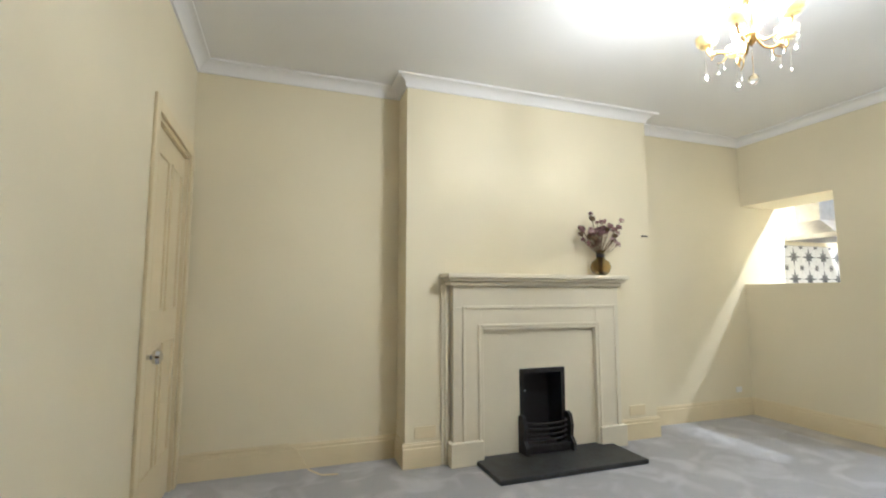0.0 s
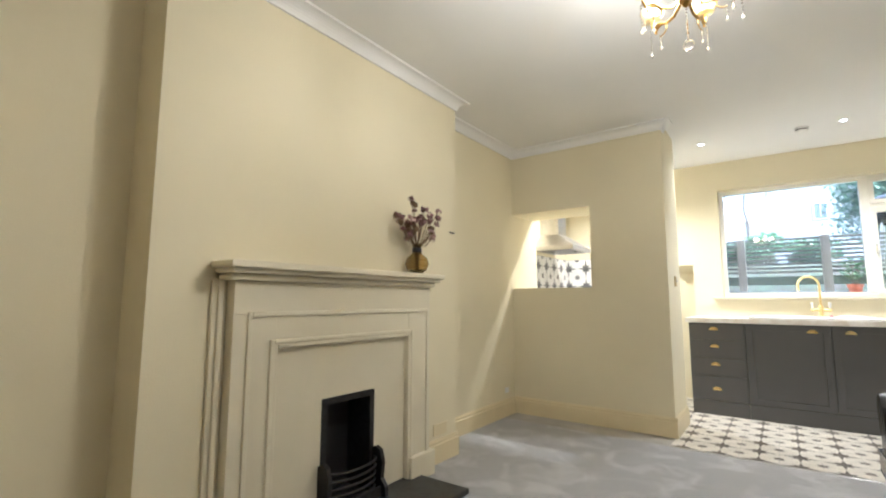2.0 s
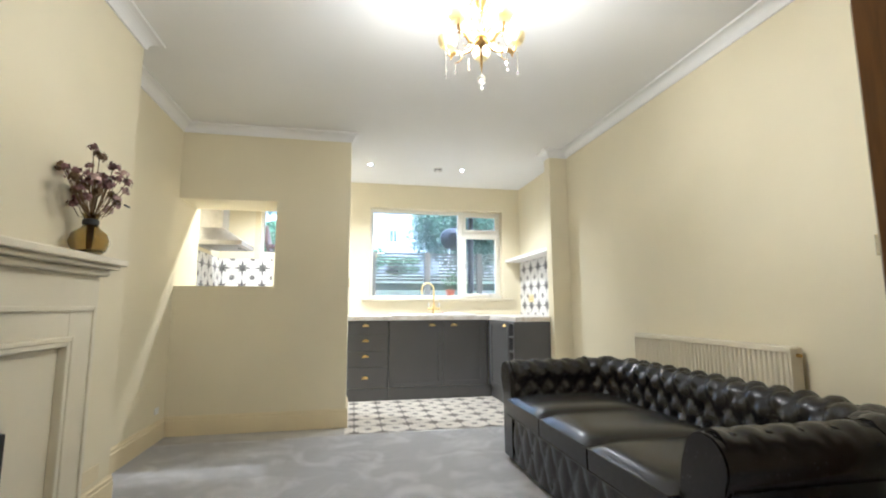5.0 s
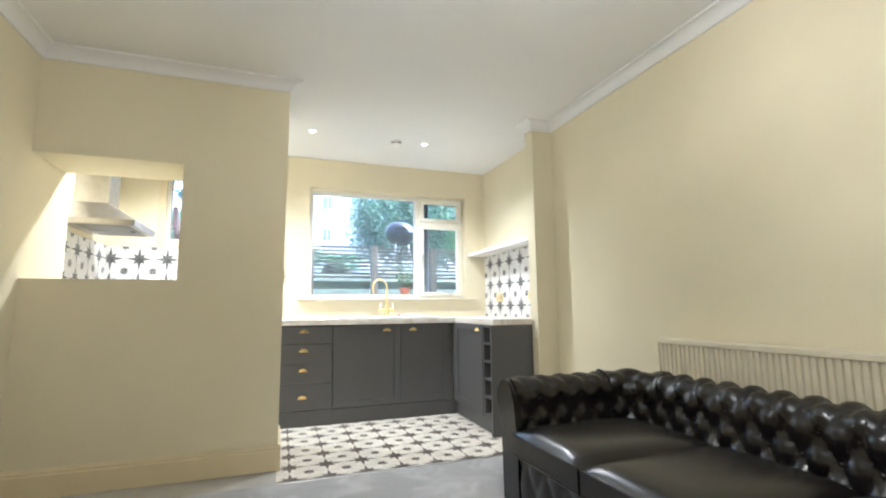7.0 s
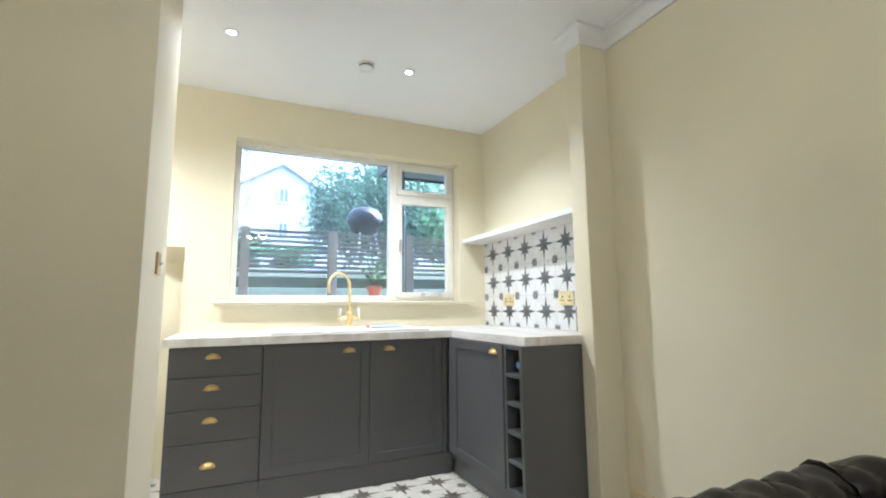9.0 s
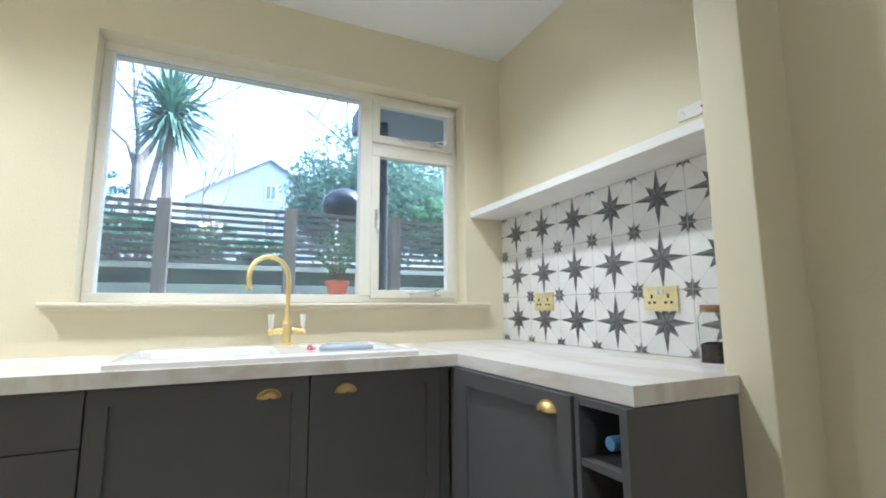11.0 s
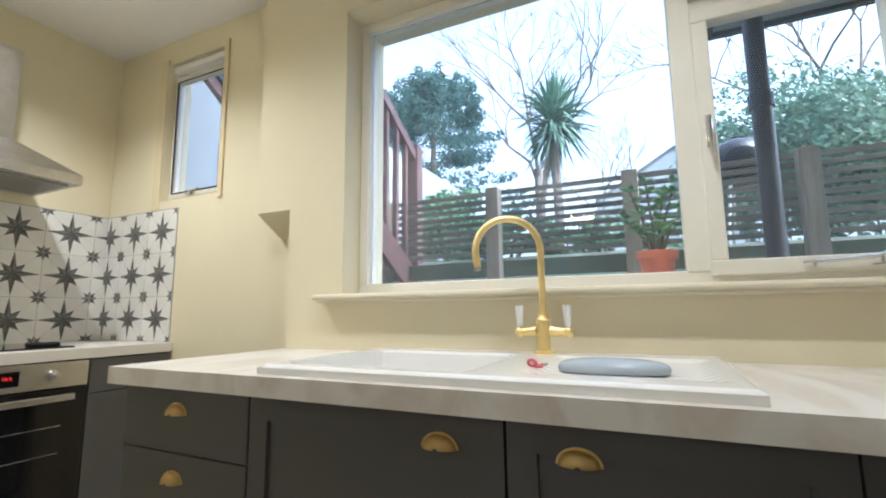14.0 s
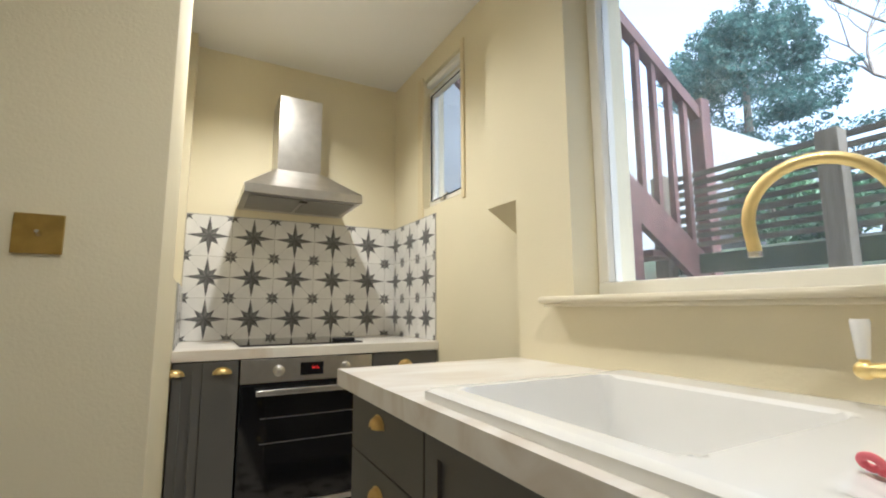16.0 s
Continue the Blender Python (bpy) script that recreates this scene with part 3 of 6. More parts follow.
# open timber door by the sofa's arm
hinge, edge_ = Vector((0.40, -0.29, 0)), Vector((1.03, 0.245, 0))
ang = math.degrees(math.atan2((edge_ - hinge).y, (edge_ - hinge).x))
leaf = thing("door_2", hinge, "open dark brown varnished timber door beside the sofa", "door", kind="structure", turn=ang)
part("leaf", boxed(0, 0.826, -0.04, 0, 0.01, 2.0, 0.002), M_DOORWOOD, leaf)
bm = bmesh.new()
for x0, x1, z0, z1 in [(0.10, 0.38, 0.2, 0.85), (0.45, 0.73, 0.2, 0.85), (0.10, 0.38, 1.0, 1.85), (0.45, 0.73, 1.0, 1.85)]:
    for a in ((x0, x1, z0, z0 + 0.02), (x0, x1, z1 - 0.02, z1), (x0, x0 + 0.02, z0, z1), (x1 - 0.02, x1, z0, z1)):
        box(bm, a[0], a[1], -0.002, 0.008, a[2], a[3], 0.003)
part("moulding", bm, M_DOORWOOD, leaf)

# ---- fireplace ----
fire = thing("fireplace_surround", (1.70, CYF, 0), "ivory painted timber fireplace surround with moulded mantel shelf", "fireplace")
FX0, FX1 = -0.70, 0.70


def legs_and_head(bm, x0, x1, ztop, w, y0, y1, bev=0.004):
    box(bm, x0, x0 + w, y0, y1, 0, ztop, bev)
    box(bm, x1 - w, x1, y0, y1, 0, ztop, bev)
    box(bm, x0 + w, x1 - w, y0, y1, ztop - w, ztop, bev)
    return bm


part("mantel_shelf", boxed(-0.755, 0.685, -0.175, 0.0, 1.215, 1.245, 0.006), M_SURROUND, fire)
part("bed_moulding", boxed(-0.735, 0.67, -0.150, 0.0, 1.195, 1.216, 0.007), M_SURROUND, fire)
part("cove_moulding", boxed(-0.72, 0.66, -0.115, 0.0, 1.165, 1.196, 0.012), M_SURROUND, fire)
bm = bmesh.new()
box(bm, -0.685, 0.65, -0.075, 0.0, 1.02, 1.166, 0.003)
part("frieze", bm, M_SURROUND, fire)
for x0, x1, nm in ((-0.685, -0.476, "pilaster"), (0.442, 0.65, "pilaster")):
    bm = bmesh.new()
    box(bm, x0, x1, -0.075, 0.0, 0.0, 1.021, 0.003)
    part(nm, bm, M_SURROUND, fire)
bm = legs_and_head(bmesh.new(), -0.622, 0.628, 1.03, 0.022, -0.086, -0.074, 0.005)
part("outer_moulding", bm, M_SURROUND, fire)
bm = bmesh.new()
legs_and_head(bm, -0.51, 0.476, 0.905, 0.022, -0.088, -0.072, 0.006)
legs_and_head(bm, -0.49, 0.456, 0.885, 0.022, -0.082, -0.045, 0.005)
part("inner_moulding", bm, M_SURROUND, fire)
bm = bmesh.new()
box(bm, -0.476, 0.442, -0.073, -0.045, 0.88, 1.021)
part("header", bm, M_SURROUND, fire)
bm = prism(bmesh.new(), [(-0.475, 0), (-0.183, 0), (-0.183, 0.588), (0.178, 0.588), (0.178, 0), (0.441, 0), (0.441, 0.88), (-0.475, 0.88)], "y", -0.045, 0.0)
part("slip_panel", bm, M_SURROUND, fire)
for x0, x1 in ((-0.71, -0.48), (0.446, 0.675)):
    part("plinth_block", boxed(x0, x1, -0.105, 0.0, 0.0, 0.15, 0.006), M_SURROUND, fire)
bm = bmesh.new()
box(bm, -0.75, -0.685, -0.02, 0.0, 0, 1.166, 0.006)
box(bm, -0.73, -0.705, -0.034, -0.018, 0, 1.166, 0.008)
part("return_moulding", bm, M_SURROUND, fire)

grate = thing("fire_grate", (1.698, CYF - 0.045, 0.035), "black cast iron fire grate with curved front bars", "fire grate")
bm = prism(bmesh.new(), [(-0.182, 0), (-0.15, 0), (-0.15, 0.52), (0.15, 0.52), (0.15, 0), (0.182, 0), (0.182, 0.55), (-0.182, 0.55)], "y", -0.006, 0.188)
part("fire_frame", bm, M_IRON, grate, "black iron inner frame")
part("fireback", boxed(-0.150, 0.150, 0.17, 0.188, 0.0, 0.52), M_DARK, grate, "plain black fireback")
part("base_plate", boxed(-0.150, 0.150, 0.0, 0.17, 0.0, 0.02), M_IRON, grate)
for sx in (-1, 1):
    bm = bmesh.new()
    prism(bm, [(-0.11, 0.0), (0.0, 0.0), (0.0, 0.235), (-0.03, 0.25), (-0.065, 0.235), (-0.085, 0.17), (-0.075, 0.09), (-0.11, 0.05)], "x", sx * 0.17, sx * 0.195)
    part("cheek", bm, M_IRON, grate)
for k in range(5):
    z = 0.05 + 0.036 * k
    bm = tube(bmesh.new(), [(0.17 * math.cos(math.pi * i / 10), -0.02 - (0.06 + 0.004 * k) * math.sin(math.pi * i / 10), z) for i in range(11)], 0.008, 8)
    part("bar", bm, M_IRON, grate, "", True)
bm = boxed(-0.17, 0.17, -0.085, -0.07, 0.0, 0.055, 0.006)
part("ash_front", bm, M_IRON, grate)
# Thin steel bar added only to give a small glint in the dark.
bm = cyl(bmesh.new(), (-0.09, 0.150, 0.365), (-0.05, 0.155, 0.366), 0.004)
part("glint_bar", bm, M_STEEL, grate, "thin metal bar added for a small glint")

bm = prism(bmesh.new(), [(-0.575, 0.0), (0.50, 0.0), (0.505, -0.445), (-0.57, -0.445)], "z", 0.0, 0.03)
bmesh.ops.bevel(bm, geom=list(bm.edges), offset=0.004, segments=2, affect="EDGES")
hearth = part("hearth", bm, M_SLATE, None)
hearth.location = (1.74, CYF, 0.001)
tagged(hearth, "dark slate hearth slab on the carpet", "hearth")

# vase with dried flowers
vase = thing("vase", (2.19, 2.935, 1.246), "round smoky amber glass vase on the mantel shelf", "vase")
VP = [(0.0, 0.0), (0.035, 0.0), (0.062, 0.022), (0.076, 0.06), (0.066, 0.098), (0.036, 0.122), (0.027, 0.135), (0.026, 0.165), (0.036, 0.185)]
bm = lathe(bmesh.new(), VP + [(r - 0.004, z + 0.003) for r, z in VP[::-1][:-2]] + [(0, 0.006)])
part("body", bm, M_AMBER, vase, "", True)
part("neck_ring", lathe(bmesh.new(), [(0.026, 0.135), (0.031, 0.14), (0.031, 0.158), (0.026, 0.163)]), M_DARK, vase, "dark glass neck", True)
bouquet = thing("dried_flowers", (2.19, 2.935, 1.25), "bunch of dried mauve and pale pink flowers in the vase", "flowers")
rng = random.Random(4)
for k in range(46):
    a, r = rng.uniform(0, 2 * math.pi), 0.155 * math.sqrt(rng.random())
    x, y, z = r * math.cos(a) * 1.3, r * math.sin(a) * 0.62, rng.uniform(0.26, 0.40) - r * 0.25 + (0.10 if k % 9 == 0 else 0)
    y = min(y, 0.075)
    part("stem", tube(bmesh.new(), [(x * 0.08, y * 0.08, 0.02), (x * 0.12, y * 0.12, 0.17), (x * 0.6, y * 0.6, z * 0.75), (x, y, z)], 0.0018, 5), M_DRYSTEM, bouquet)
    bm = bmesh.new()
    size = rng.uniform(0.017, 0.028)
    for j in range(rng.randint(16, 24)):
        d = Vector((rng.gauss(0, 1), rng.gauss(0, 1), rng.gauss(0.3, 0.8))).normalized()
        c = Vector((x, y, z)) + d * size * rng.uniform(0.4, 1)
        s = d.orthogonal().normalized() * size * 0.45
        t_ = d.cross(s)
        bm.faces.new([bm.verts.new(c + s), bm.verts.new(c + t_ + d * 0.004), bm.verts.new(c - s), bm.verts.new(c - t_ - d * 0.003)])
    part("flower_head", bm, rng.choice([M_PETAL, M_PETAL, M_PETAL2, M_DRYSTEM]), bouquet)

# ---- chesterfield sofa ----
SX0, SX1, SYB, SYF = 1.335, 2.91, 0.055, 0.73
sofa = thing("chesterfield_sofa", (SX0, SYB, 0), "three-seat dark brown-black buttoned leather chesterfield sofa", "sofa")
SL, SD = SX1 - SX0, SYF - SYB
PROF = [(0.0, 0.30), (0.008, 0.35), (0.018, 0.40), (0.030, 0.45), (0.041, 0.50)]
PROF += [(0.128 + 0.088 * math.cos(radians(a)), 0.553 + 0.088 * math.sin(radians(a))) for a in range(195, -76, -15)]
PROF += [(0.150, 0.43), (0.152, 0.30), (0.152, 0.03)]


def resample(pts, step):
    out = [pts[0]]
    for p, q in zip(pts, pts[1:]):
        n = max(1, int(math.dist(p, q) / step))
        out += [(p[0] + (q[0] - p[0]) * i / n, p[1] + (q[1] - p[1]) * i / n) for i in range(1, n + 1)]
    return out


PR = resample(PROF, 0.016)
ARC = [0.0]
for p, q in zip(PR, PR[1:]):
    ARC.append(ARC[-1] + math.dist(p, q))


TUFT_U, TUFT_V = 0.122, 0.165


def upholstered(path, u0, depth=0.030):
    """The buttoned inside, roll and plain outside of one run; path: (point, outward) pairs at even steps."""
    bm = bmesh.new()
    grid, near = [], {}
    BUTTONS.clear()
    u = u0
    last = None
    for (px, py), (nx, ny) in path:
        if last is not None:
            u += math.dist(last, (px + nx * 0.05, py + ny * 0.05))
        last = (px + nx * 0.05, py + ny * 0.05)
        col = []
        for i, (o, z) in enumerate(PR):
            a, b = PR[max(0, i - 1)], PR[min(len(PR) - 1, i + 1)]
            d = Vector((b[0] - a[0], b[1] - a[1])).normalized()
            nrm = Vector((-d.y, d.x))
            v = ARC[i]
            fade = min(1, max(0, (0.50 - v) / 0.08))
            s, t_ = u / TUFT_U + v / TUFT_V, u / TUFT_U - v / TUFT_V
            puff = abs(math.sin(math.pi * s) * math.sin(math.pi * t_)) ** 0.5
            h = depth * puff * fade
            col.append(bm.verts.new((px + nx * (o + nrm.x * h), py + ny * (o + nrm.x * h), z + nrm.y * h)))
            if fade > 0.6 and i > 1:
                near.setdefault((round(s), round(t_)), []).append(((s - round(s)) ** 2 + (t_ - round(t_)) ** 2, (px + nx * o, py + ny * o, z), (nx * nrm.x, ny * nrm.x, nrm.y)))
        grid.append(col)
    for hits in near.values():
        off, spot, out = min(hits)
        if off < 0.012:
            BUTTONS.append((spot, out))
    for a, b in zip(grid, grid[1:]):
        for i in range(len(PR) - 1):
            bm.faces.new((a[i], a[i + 1], b[i + 1], b[i]))
    for col in (grid[0], grid[-1]):
        bm.faces.new(col)
    return bm, u


BUTTONS = []
button_bm = bmesh.new()
bmesh.ops.create_uvsphere(button_bm, u_segments=8, v_segments=5, radius=0.011, matrix=Matrix.Diagonal((1, 1, 0.55, 1)))
BUTTON = mesh_of("button", button_bm, M_LEATHER, True)


def sew_buttons(parent):
    """Leather buttons pressed into the crossings of the tufting."""
    for spot, out in BUTTONS:
        ob = new("button", BUTTON)
        ob.parent = parent
        ob.matrix_local = Matrix.Translation(Vector(spot) + Vector(out) * 0.003) @ Vector(out).to_track_quat("Z", "Y").to_matrix().to_4x4()


R = 0.10
arm1 = [((0, SD - s * (SD - R) / 40), (-1, 0)) for s in range(41)]
corner1 = [((R - R * math.cos(a), R - R * math.sin(a)), (-math.cos(a), -math.sin(a))) for a in [math.pi / 2 * k / 14 for k in range(15)]]
backrun = [((R + (SL - 2 * R) * k / 120, 0), (0, -1)) for k in range(121)]
corner2 = [((SL - R + R * math.sin(a), R - R * math.cos(a)), (math.sin(a), -math.cos(a))) for a in [math.pi / 2 * k / 14 for k in range(15)]]
arm2 = [((SL, R + (SD - R) * s / 40), (1, 0)) for s in range(41)]
bm, u = upholstered(arm1, 0.0, 0.017)
sew_buttons(part("armrest", bm, M_LEATHER, sofa, "rolled buttoned armrest", True))
bm, u = upholstered(corner1 + backrun[1:] + corner2[1:], u)
sew_buttons(part("backrest", bm, M_LEATHER, sofa, "rolled deep-buttoned backrest", True))
bm, u = upholstered(arm2, u, 0.017)
sew_buttons(part("armrest", bm, M_LEATHER, sofa, "rolled buttoned armrest", True))
for sx, x in ((-1, 0), (1, SL)):
    outline = [(x + sx * o, z) for o, z in [(-0.006, 0.03), (-0.006, 0.38), (0.02, 0.48)] + [(0.128 + 0.092 * math.cos(radians(a)), 0.553 + 0.092 * math.sin(radians(a))) for a in range(190, -61, -20)] + [(0.160, 0.43), (0.160, 0.03)]]
    bm = prism(bmesh.new(), outline, "y", SD - 0.005, SD + 0.028)
    bmesh.ops.bevel(bm, geom=list(bm.edges), offset=0.006, segments=2, affect="EDGES")
    part("arm_facing", bm, M_LEATHER, sofa, "scrolled leather arm front", True)
CW = SL / 3
for k in range(3):
    bm = bmesh.new()
    bmesh.ops.create_grid(bm, x_segments=24, y_segments=26, size=0.5)
    top = list(bm.verts)
    for v in top:
        e = ((1 - (abs(v.co.x) * 2) ** 5) * (1 - (abs(v.co.y) * 2) ** 5)) ** 0.6
        v.co = Vector((CW * (k + 0.5) + v.co.x * (CW - 0.016), 0.03 + (SD + 0.03) * (v.co.y + 0.5), 0.412 + 0.05 * e))
    ext = bmesh.ops.extrude_face_region(bm, geom=list(bm.faces))
    for v in [g for g in ext["geom"] if isinstance(g, bmesh.types.BMVert)]:
        v.co.z = 0.318 + (0.412 - v.co.z) * 0.2
    cushion = part("seat_cushion", bm, M_LEATHER, sofa, "loose leather seat cushion", True)
    x0, x1, yb, yf = CW * k + 0.006, CW * (k + 1) - 0.006, 0.03, SD + 0.06
    for z in (0.412, 0.321):
        part("piping", tube(bmesh.new(), [(x0, yb, z), (x0, yf, z), (x1, yf, z), (x1, yb, z)], 0.005, 8), M_LEATHER, cushion, "", True)
# buttoned front rail
bm = bmesh.new()
cols = []
NU, NV = 110, 16
for i in range(NU + 1):
    x = SL * i / NU
    col = []
    for j in range(NV + 1):
        z = 0.03 + 0.28 * j / NV
        s, t_ = x / 0.17 + (z - 0.03) / 0.28, x / 0.17 - (z - 0.03) / 0.28
        puff = abs(math.sin(math.pi * s) * math.sin(math.pi * t_)) ** 0.4
        col.append(bm.verts.new((x, SD + 0.012 + 0.014 * puff, z)))
    cols.append(col)
for a, b in zip(cols, cols[1:]):
    for j in range(NV):
        bm.faces.new((a[j], a[j + 1], b[j + 1], b[j]))
part("front_rail", bm, M_LEATHER, sofa, "buttoned leather front rail", True)
part("seat_base", boxed(-0.14, SL + 0.14, -0.14, SD + 0.010, 0.035, 0.318, 0.004), M_LEATHER, sofa)
for x in (-0.10, SL + 0.10):
    for y in (-0.10, SD - 0.02):
        part("foot", lathe(bmesh.new(), [(0, 0), (0.022, 0), (0.034, 0.01), (0.036, 0.025), (0.026, 0.04), (0, 0.04)], (x, y, 0)), M_DOORWOOD, sofa, "turned bun foot", True)

# ---- radiator ----
rad = thing("radiator", (1.80, YR, 0.222), "long cream ribbed panel radiator on the wall", "radiator")
RL, RH = 1.20, 0.605
bm = bmesh.new()
n = 40
pts = [(0, 0.085)]
for k in range(n):
    x = RL * k / n
    w = RL / n
    pts += [(x + w * 0.18, 0.085), (x + w * 0.30, 0.097), (x + w * 0.70, 0.097), (x + w * 0.82, 0.085)]
pts += [(RL, 0.085), (RL, 0.075), (0, 0.075)]
prism(bm, pts, "z", 0.03, RH - 0.03)
part("panel", bm, M_RAD, rad)
bm = bmesh.new()
box(bm, -0.002, RL + 0.002, 0.03, 0.100, RH - 0.03, RH, 0.006)
box(bm, 0.0, RL, 0.078, 0.098, 0.0, 0.03, 0.006)
part("top_grille", bm, M_RAD, rad)
for x0, x1 in ((-0.012, 0.0), (RL, RL + 0.012)):
    part("side_panel", boxed(x0, x1, 0.03, 0.100, 0.0, RH - 0.005, 0.004), M_RAD, rad)
part("back_panel", boxed(0.0, RL, 0.03, 0.042, 0.02, RH - 0.03), M_RAD, rad)
for x in (0.15, RL - 0.15):
    part("bracket", boxed(x, x + 0.04, 0.0, 0.032, 0.08, RH - 0.08), M_RAD, rad)
part("bleed_valve", cyl(bmesh.new(), (-0.03, 0.06, RH - 0.04), (-0.01, 0.06, RH - 0.04), 0.009), M_GILT, rad, "brass bleed valve")

# ---- chandelier ----
chand = thing("chandelier", (CH.x, CH.y, H), "lit gilt brass and crystal chandelier with candle bulbs", "chandelier")
part("ceiling_rose", lathe(bmesh.new(), [(0, 0), (0.055, 0), (0.052, -0.012), (0.03, -0.03), (0.008, -0.036), (0, -0.036)]), M_GILT, chand, "", True)
part("stem", lathe(bmesh.new(), [(0.006, -0.03), (0.006, -0.12), (0.02, -0.13), (0.026, -0.15), (0.012, -0.17), (0.012, -0.30), (0.022, -0.32), (0.03, -0.36), (0.014, -0.40), (0.010, -0.50), (0.024, -0.53), (0.034, -0.555), (0.022, -0.58), (0.008, -0.60), (0, -0.605)]), M_GILT, chand, "turned gilt stem", True)
part("upper_cup", lathe(bmesh.new(), [(0.02, -0.17), (0.055, -0.20), (0.066, -0.235), (0.060, -0.25), (0.02, -0.215)]), M_CUP, chand, "cream porcelain cup", True)
rng = random.Random(9)


def strand(bm, p, count, drop=True, s=1.0):
    """A hanging string of faceted beads with a pear drop."""
    x, y, z = p
    for k in range(count):
        bmesh.ops.create_icosphere(bm, subdivisions=1, radius=0.006 * s, matrix=Matrix.Translation((x, y, z - 0.014 * k)))
    z -= 0.014 * count
    if drop:
        bmesh.ops.create_cone(bm, segments=6, radius1=0.009 * s, radius2=0.001, depth=0.022 * s, matrix=Matrix.Translation((x, y, z - 0.006)))
        bmesh.ops.create_cone(bm, segments=6, radius1=0.001, radius2=0.009 * s, depth=0.010 * s, matrix=Matrix.Translation((x, y, z - 0.022 * s)))
    return bm


for k in range(5):
    a = radians(128 + 72 * k)
    ca, sa = math.cos(a), math.sin(a)
    arm_pts = []
    for r, z in [(0.02, -0.565), (0.06, -0.605), (0.10, -0.61), (0.125, -0.595), (0.145, -0.59), (0.165, -0.605), (0.175, -0.585), (0.175, -0.555)]:
        arm_pts.append((r * ca, r * sa, z))
    arm = part("arm", tube(bmesh.new(), arm_pts, 0.0065, 8), M_GILT, chand, "curled gilt arm", True)
    curl = [((0.13 + 0.030 * math.cos(t_)) * ca, (0.13 + 0.030 * math.cos(t_)) * sa, -0.625 + 0.024 * math.sin(t_)) for t_ in [k2 * 0.5 for k2 in range(11)]]
    part("scroll", tube(bmesh.new(), curl, 0.005, 6, 0.5), M_GILT, arm, "", True)
    up = [((0.02 + 0.06 * math.sin(t_)) * ca, (0.02 + 0.06 * math.sin(t_)) * sa, -0.53 + 0.20 * t_ / 3.0) for t_ in [k2 * 0.3 for k2 in range(11)]]
    part("upper_scroll", tube(bmesh.new(), up, 0.004, 6), M_GILT, chand, "", True)
    c = (0.175 * ca, 0.175 * sa, 0)
    part("cup", lathe(bmesh.new(), [(0.006, -0.565), (0.032, -0.558), (0.046, -0.538), (0.049, -0.512), (0.044, -0.512), (0.032, -0.535), (0.0, -0.54)], c), M_CUP, arm, "cream porcelain drip cup", True)
    part("candle", lathe(bmesh.new(), [(0.011, -0.54), (0.011, -0.495), (0.0, -0.494)], c, 12), M_CUP, arm)
    part("bulb", lathe(bmesh.new(), [(0.007, -0.495), (0.017, -0.472), (0.018, -0.456), (0.010, -0.425), (0.001, -0.408)], c, 12), M_BULB, arm, "lit candle bulb", True)
    part("crystal_strand", strand(bmesh.new(), (0.185 * ca, 0.185 * sa, -0.60), 7, True, 0.8), M_CRYSTAL, chand)
    part("crystal_strand", strand(bmesh.new(), (0.135 * ca, 0.135 * sa, -0.645), 3, True, 0.8), M_CRYSTAL, chand)
    part("crystal_strand", strand(bmesh.new(), (0.17 * math.cos(a + 0.4), 0.17 * math.sin(a + 0.4), -0.57), 3), M_CRYSTAL, chand)
    bm = bmesh.new()
    for j in range(13):
        f = j / 12
        r = 0.05 + 0.125 * f
        z = -0.24 - 0.23 * f - 0.05 * math.sin(math.pi * f)
        bmesh.ops.create_icosphere(bm, subdivisions=1, radius=0.006, matrix=Matrix.Translation((r * ca, r * sa, z)))
    part("bead_swag", bm, M_CRYSTAL, chand)
    for r, z, dip in ((0.05, -0.42, 0.05), (0.085, -0.30, 0.03)):
        bm = bmesh.new()
        for j in range(9):
            f = j / 8
            aa = a + radians(72) * f
            bmesh.ops.create_icosphere(bm, subdivisions=1, radius=0.006, matrix=Matrix.Translation((r * math.cos(aa), r * math.sin(aa), z - dip * math.sin(math.pi * f))))
        part("bead_swag", bm, M_CRYSTAL, chand)
    lamp("candle_light", "POINT", CHANDELIER_W, WARM, Matrix.Translation((CH.x + c[0] * 0.60, CH.y + c[1] * 0.60, H - 0.405)), size=0.02)
for k in range(6):
    a = radians(30 + 60 * k)
    pts = [((0.028 + 0.055 * math.sin(t_ * 0.9)) * math.cos(a + 0.15 * t_), (0.028 + 0.055 * math.sin(t_ * 0.9)) * math.sin(a + 0.15 * t_), -0.54 + 0.085 * t_) for t_ in [q * 0.28 for q in range(12)]]
    part("glass_scroll", tube(bmesh.new(), pts, 0.0065, 8, 0.7), M_CRYSTAL, chand, "clear twisted glass scroll", True)
part("centre_drop", strand(bmesh.new(), (0, 0, -0.61), 3, False, 0.8), M_CRYSTAL, chand)
part("drop_wire", cyl(bmesh.new(), (0, 0, -0.65), (0, 0, -0.74), 0.0015, seg=6), M_GILT, chand)
part("crystal_ball", ball(bmesh.new(), (0, 0, -0.76), 0.022, 10, (1, 1, 1.1)), M_CRYSTAL, chand, "clear glass ball drop")
chand.scale = (0.85, 0.85, 0.87)

